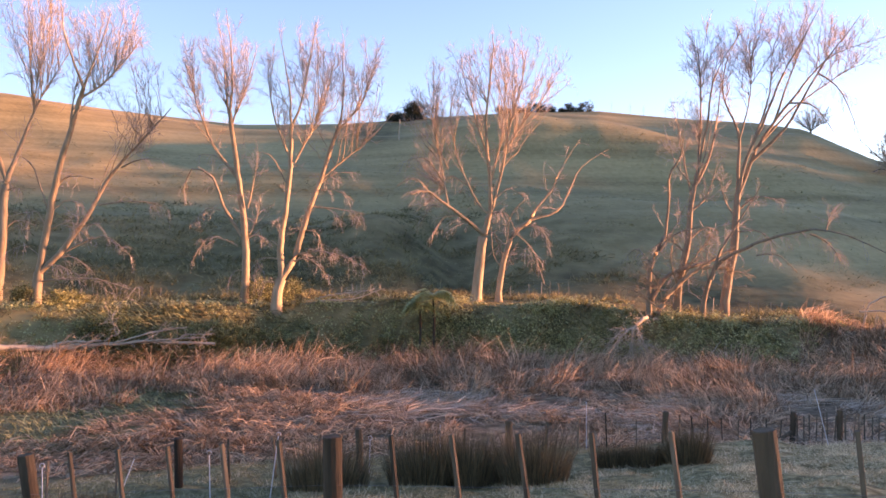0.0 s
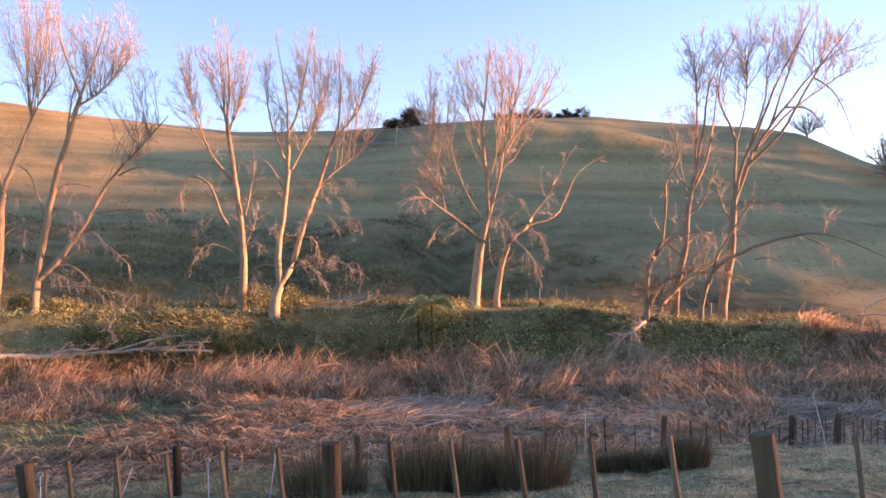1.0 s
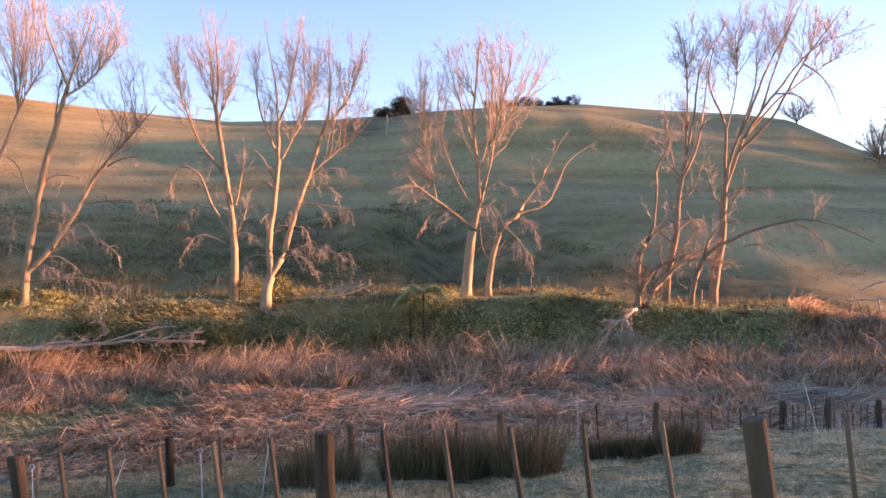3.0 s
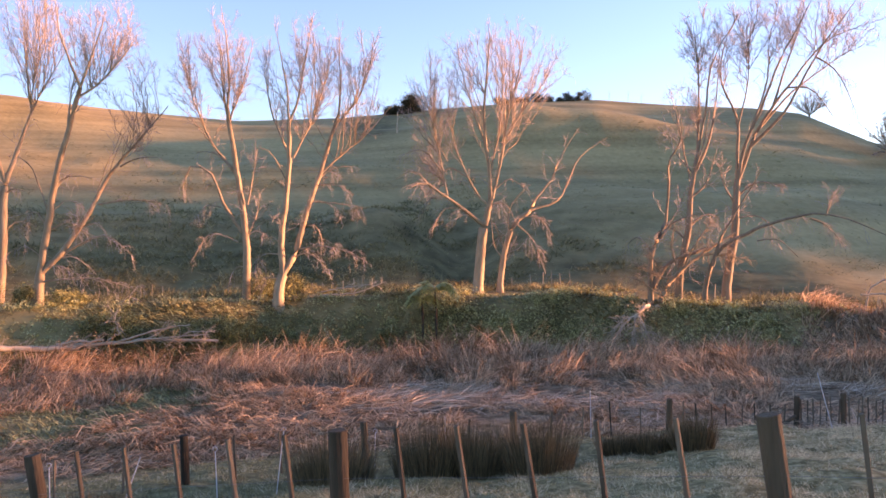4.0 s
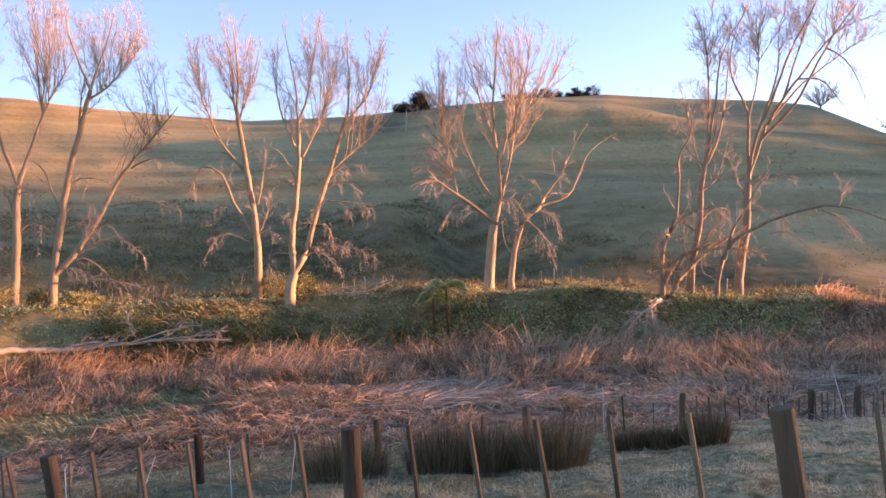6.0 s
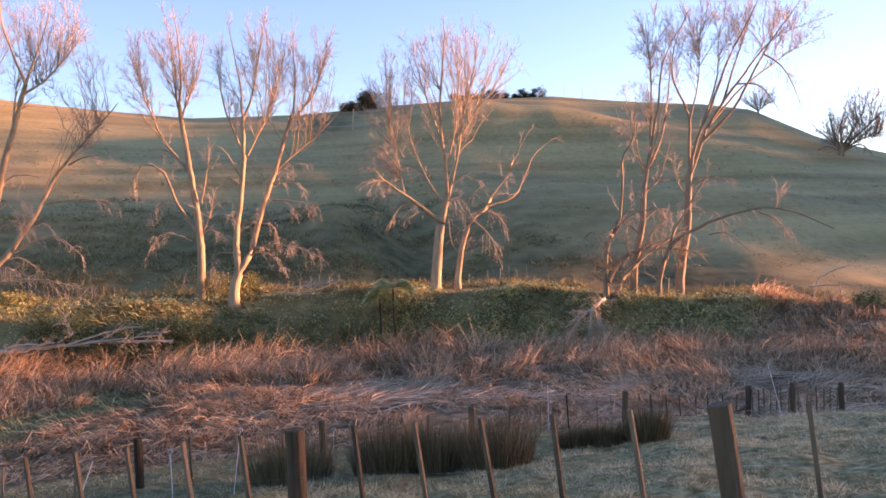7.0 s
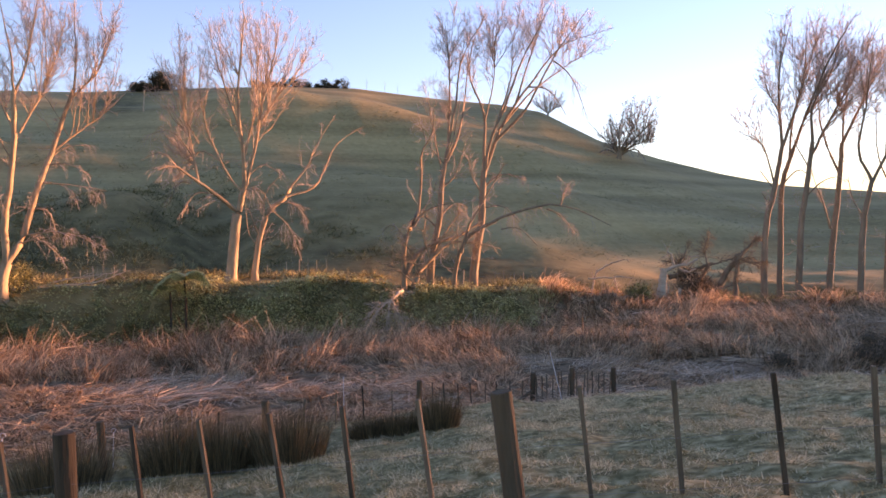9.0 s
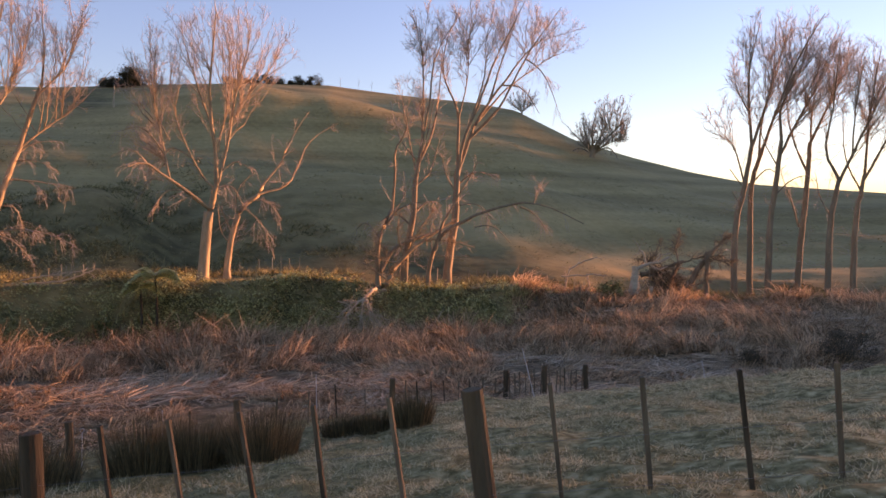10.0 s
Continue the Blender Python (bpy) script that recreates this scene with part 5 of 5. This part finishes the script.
fallen("fallen_tree", -17.6, 33.9, [
    (0.15, 0.12, (-4.2, -2.6, 0.55), (-1.6, -1.1, 0.36), (0, 0, 0.2), (1.9, 0.8, 0.12)),
    (0.1, 0.05, (1.5, 0.7, 0.2), (3.2, 1.0, 0.25), (5.0, 1.3, 0.35), (7.6, 1.6, 0.2)),
    (0.05, 0.02, (3.4, 1.0, 0.3), (5.0, 1.2, 0.75), (6.4, 1.5, 0.95)),
    (0.04, 0.015, (4.6, 1.2, 0.35), (5.2, 1.2, 0.7), (5.8, 1.3, 0.95)),
    (0.04, 0.015, (4.0, 1.1, 0.3), (5.6, 1.2, 0.45), (7.2, 1.4, 0.5)),
    (0.035, 0.012, (5.6, 1.4, 0.3), (6.4, 1.4, 0.6), (7.3, 1.5, 0.62)),
    (0.035, 0.012, (3.0, 0.9, 0.4), (3.6, 1.1, 0.8), (3.0, 1.2, 1.3)),
    (0.03, 0.01, (3.5, 1.0, 0.7), (3.3, 1.2, 1.6), (4.2, 1.4, 2.7)),
    (0.07, 0.04, (1.0, 0.5, 0.3), (2.0, 0.6, 0.42), (3.0, 0.6, 0.45)),
], "pale fallen tree trunk with broken branches beside the reeds", "fallen tree", 91, twiggy=1.6)
fallen("fallen_branch", -5.5, 41.6, [
    (0.05, 0.02, (-0.9, 0, 0.15), (0.6, 0, 0.2), (1.6, 0.1, 0.45), (2.3, 0.1, 0.75)),
    (0.04, 0.015, (-0.9, 0.2, 0.3), (0.2, 0.2, 0.5), (0.9, 0.3, 0.55)),
    (0.03, 0.012, (0.8, 0, 0.25), (1.2, 0, 0.6), (1.9, 0, 0.7)),
], "pale dead branch lying in the bank grass", "branch", 92, twiggy=1.0)
fallen("broken_bough", 8.75, 36.9, [
    (0.09, 0.05, (1.0, 1.8, 2.0), (0.5, 0.6, 2.0), (0.0, 0.1, 1.7)),
    (0.05, 0.015, (0.1, 0.1, 1.75), (-0.6, 0, 1.3), (-1.1, 0, 0.4)),
    (0.05, 0.015, (0.0, 0.1, 1.7), (-0.2, -0.2, 1.1), (-0.1, -0.4, 0.05)),
    (0.05, 0.015, (0.1, 0.1, 1.7), (0.4, -0.1, 1.0), (0.7, -0.2, 0.1)),
    (0.04, 0.012, (0.1, 0.2, 1.7), (-0.5, 0.3, 1.5), (-1.3, 0.4, 0.8)),
    (0.04, 0.012, (0.1, 0.1, 1.7), (0.1, -0.3, 1.3), (0.3, -0.6, 0.3)),
], "torn bough of pale dead twigs hanging to the ground", "branch", 93, twiggy=3.0)
fallen("broken_tree", 10.3, 39.6, [
    (0.15, 0.1, (0.1, 0, -0.1), (0.6, 0.1, 1.0), (1.4, 0.1, 1.9)),
    (0.1, 0.04, (1.3, 0.1, 1.8), (2.6, 0.2, 2.7), (4.1, 0.3, 3.6)),
    (0.06, 0.02, (0.5, 0.1, 0.9), (0.1, -0.2, 2.0), (-0.5, -0.3, 2.9)),
    (0.06, 0.02, (1.2, 0.1, 1.7), (0.8, -0.2, 2.8), (0.9, -0.3, 3.9)),
    (0.05, 0.02, (1.5, 0.1, 2.0), (1.9, -0.3, 3.0), (2.7, -0.4, 4.2)),
    (0.05, 0.015, (2.4, 0.2, 2.5), (3.4, -0.1, 2.5), (4.6, -0.3, 2.2)),
    (0.05, 0.015, (0.3, 0, 0.5), (-0.7, -0.2, 1.3), (-1.5, -0.3, 1.6)),
    (0.05, 0.015, (0.9, 0.1, 1.3), (-0.2, -0.3, 1.7), (-1.2, -0.4, 2.3)),
], "snapped leafless tree leaning among standing trunks with tangled twigs", "fallen tree", 98, wood=BARK, twiggy=4.0)
fallen("leaning_stick", 11.6, 35.9, [(0.03, 0.015, (0, 0, 0.1), (0.3, 0, 0.6), (0.75, 0, 1.25))], "bare pale stick leaning out of the grass", "branch", 94)
fallen("dead_limb", 20.6, 38.9, [
    (0.06, 0.025, (-0.1, 0, 1.3), (0.6, -0.2, 1.75), (1.3, -0.5, 2.0)),
    (0.05, 0.02, (-0.6, 0, 1.0), (0.6, -0.3, 1.05), (1.8, -0.7, 1.0)),
    (0.06, 0.04, (-0.4, 0, 0), (-0.3, 0, 0.7), (-0.1, 0, 1.35)),
    (0.05, 0.04, (1.0, -0.2, 0), (0.9, -0.3, 0.6), (0.8, -0.3, 1.1)),
], "bleached dead limb propped above the bank", "branch", 95, twiggy=0.6)
fallen("broken_stump", 23.3, 37.0, [
    (0.3, 0.16, (0, 0, -0.2), (0.02, 0, 0.9), (0.1, 0, 1.75)),
    (0.1, 0.06, (0.08, 0, 1.6), (0.8, 0, 1.85), (1.4, -0.1, 1.95), (2.0, -0.2, 2.2)),
    (0.06, 0.025, (0.7, 0, 1.85), (0.6, 0, 2.4), (0.4, 0, 2.6), (0.2, 0, 3.0)),
    (0.07, 0.03, (0.9, 0, 1.85), (1.5, 0, 1.55), (2.1, 0.1, 1.7)),
    (0.05, 0.02, (1.3, -0.1, 1.95), (1.6, -0.1, 2.3), (2.1, -0.2, 2.4)),
    (0.09, 0.05, (0.35, 0.1, 0), (0.4, 0.1, 0.5), (0.38, 0.1, 0.85)),
    (0.14, 0.08, (0.85, -0.2, 0), (0.9, -0.2, 0.4), (0.95, -0.2, 0.7)),
], "jagged pale stump of a snapped trunk", "stump", 96, twiggy=0.3)
fallen("uprooted_tree", 26.2, 37.6, [
    (0.14, 0.08, (-1.9, 0.3, 1.3), (-0.8, 0.1, 1.6), (0.5, 0, 2.0)),
    (0.18, 0.14, (0.4, -0.3, -0.1), (0.9, -0.5, 1.2), (1.7, -0.9, 2.5)),
    (0.15, 0.10, (1.3, -1.0, -0.1), (1.35, -1.0, 1.2), (1.4, -1.0, 2.4)),
    (0.10, 0.04, (1.4, -1.0, 2.2), (1.9, -1.3, 2.9), (2.3, -1.6, 3.4)),
    (0.07, 0.02, (-1.5, 0.1, 1.2), (-1.25, 0.1, 2.2), (-0.9, 0, 3.1)),
    (0.06, 0.02, (0.2, -0.2, 1.8), (0.1, 0, 2.7), (0.4, 0.1, 3.6)),
    (0.05, 0.02, (0.3, -0.1, 1.9), (1.4, -0.4, 2.2), (2.6, -0.8, 2.3)),
    (0.12, 0.07, (-0.6, 0, -0.1), (-0.3, 0, 0.9), (0.3, -0.1, 1.9)),
    (0.06, 0.03, (1.3, -1.0, 0.9), (0.5, -0.8, 0.7), (-0.4, -0.6, 0.4)),
    (0.05, 0.01, (-0.8, 0.1, 1.6), (-1.4, 0.2, 2.0), (-2.2, 0.3, 2.2)),
    (0.05, 0.01, (1.6, -0.9, 2.3), (2.3, -1.0, 2.0), (3.1, -1.2, 2.1)),
], "tangle of a blown-down tree with torn pale limbs", "fallen tree", 97, wood=BARK_SHADED, twiggy=6)

# ---- shrubs by the reeds, and the skyline ----
leafy("root_plate", 25.3, 37.7, 1.7, 1.9, 5200, 0.045, SCRUB, "dark upturned root plate of a blown-down tree", "roots", 206, clumps=16)
leafy("root_plate", 26.6, 38.2, 1.6, 1.5, 4200, 0.045, SCRUB, "dark tangle of earth and roots under a blown-down tree", "roots", 207, clumps=14)
leafy("shrub", 21.6, 36.6, 1.6, 1.2, 2600, 0.06, LEAF_BANK, "yellow-green shrub beside a dead stump", "shrub", 201)
leafy("shrub", 19.4, 23.3, 0.8, 0.7, 2600, 0.03, SCRUB, "small dark brown bush among the reeds", "shrub", 202)
leafy("shrub", 22.3, 22.0, 2.8, 1.3, 9000, 0.03, SCRUB, "dark brown spreading thicket at the reed edge", "shrub", 203)
leafy("shrub", 16.2, 15.4, 0.8, 1.4, 4500, 0.022, SCRUB, "dark brown narrow bush standing behind the pasture edge", "shrub", 204)
leafy("shrub", -14.3, 35.6, 1.5, 1.5, 2600, 0.06, LEAF_BANK, "green shrub grown through fallen branches", "shrub", 205)

leafy("evergreen_tree", -5.2, 161.0, 5.2, 4.6, 9000, 0.15, LEAF_DARK, "dark rounded evergreen tree on the ridge", "tree", 211, "trees on the skyline", 24, -0.5, 0.25)
leafy("evergreen_tree", -8.8, 159.0, 6.6, 2.4, 7000, 0.14, LEAF_DARK, "dark low evergreen on the slope below the ridge", "tree", 212, "trees on the skyline", 18, -0.5, 0.2)
r_row = random.Random(8)
for k in range(13):
    x = 11.5 + k * 1.45 + r_row.uniform(-0.4, 0.4)
    leafy("ridge_shrub", x, 161.5 - 0.06 * x + r_row.uniform(-1.5, 1.0), r_row.uniform(1.8, 3.2), r_row.uniform(1.2, 2.6), 1500, 0.11, LEAF_DARK,
          "small dark evergreen in a row along the ridge", "shrub", 220 + k, "evergreens along the ridge", 9, -0.35, 0.09)

broom = [
    (0.2, 0.14, "bare", (0, -0.2), (0.1, 0.5)),
    (0.12, 0.04, "up", (0.1, 0.4), (-1.2, 1.4), (-2.2, 2.6)),
    (0.12, 0.04, "up", (0.1, 0.5), (-0.4, 2.2), (-0.6, 4.0)),
    (0.12, 0.04, "up", (0.1, 0.5), (0.8, 2.2), (0.9, 4.2)),
    (0.12, 0.04, "up", (0.1, 0.4), (1.6, 1.6), (2.8, 3.0)),
]
bare_tree(67.0, 147.5, broom, "small hazy bare tree on the far ridge", 231, turn=25, wood=BARK_SHADED, thick=1.7, per=60, lobes=[(0.3, 2.7, 3.6, 2.2), (-1.2, 2.0, 2.4, 1.6)], group="trees on the skyline")
bare_tree(-92.0, 132.0, broom, "small hazy bare tree on the far ridge", 232, turn=-30, wood=BARK_SHADED, thick=1.7, per=60, lobes=[(0.3, 2.7, 3.2, 2.2), (-1.2, 2.0, 2.2, 1.6)], group="trees on the skyline")
sapling = [(0.035, 0.02, "bare", (0, 0), (0.05, 1.6)), (0.02, 0.01, "bare", (0.05, 1.5), (-0.1, 2.3)), (0.02, 0.01, "bare", (0.05, 1.2), (0.3, 2.1)), (0.02, 0.01, "bare", (0.02, 0.7), (-0.3, 1.5))]
for k, x in enumerate((33.0, 36.5, 39.0, 43.0, 49.0)):
    bare_tree(x, math.sqrt(162.0 ** 2 - x * x), sapling, "thin bare sapling on the ridge", 240 + k, turn=12, wood=BARK_SHADED, group="saplings on the ridge")


for x, y, tall, lean in ((-6.6, 121.0, 3.0, 3), (34.1, 123.6, 1.6, -8)):
    snag = fallen("dead_snag", x, y, [(0.12, 0.07, (0, 0, -0.3), (0.02 * lean, 0, tall * 0.5), (0.05 * lean, 0, tall)), (0.05, 0.03, (0.02 * lean, 0, tall * 0.6), (0.5, 0, tall * 0.8), (0.7, 0, tall * 0.75))],
                  "pale dead snag standing alone on the hillside", "stump", int(tall * 100), group="snags on the hill")
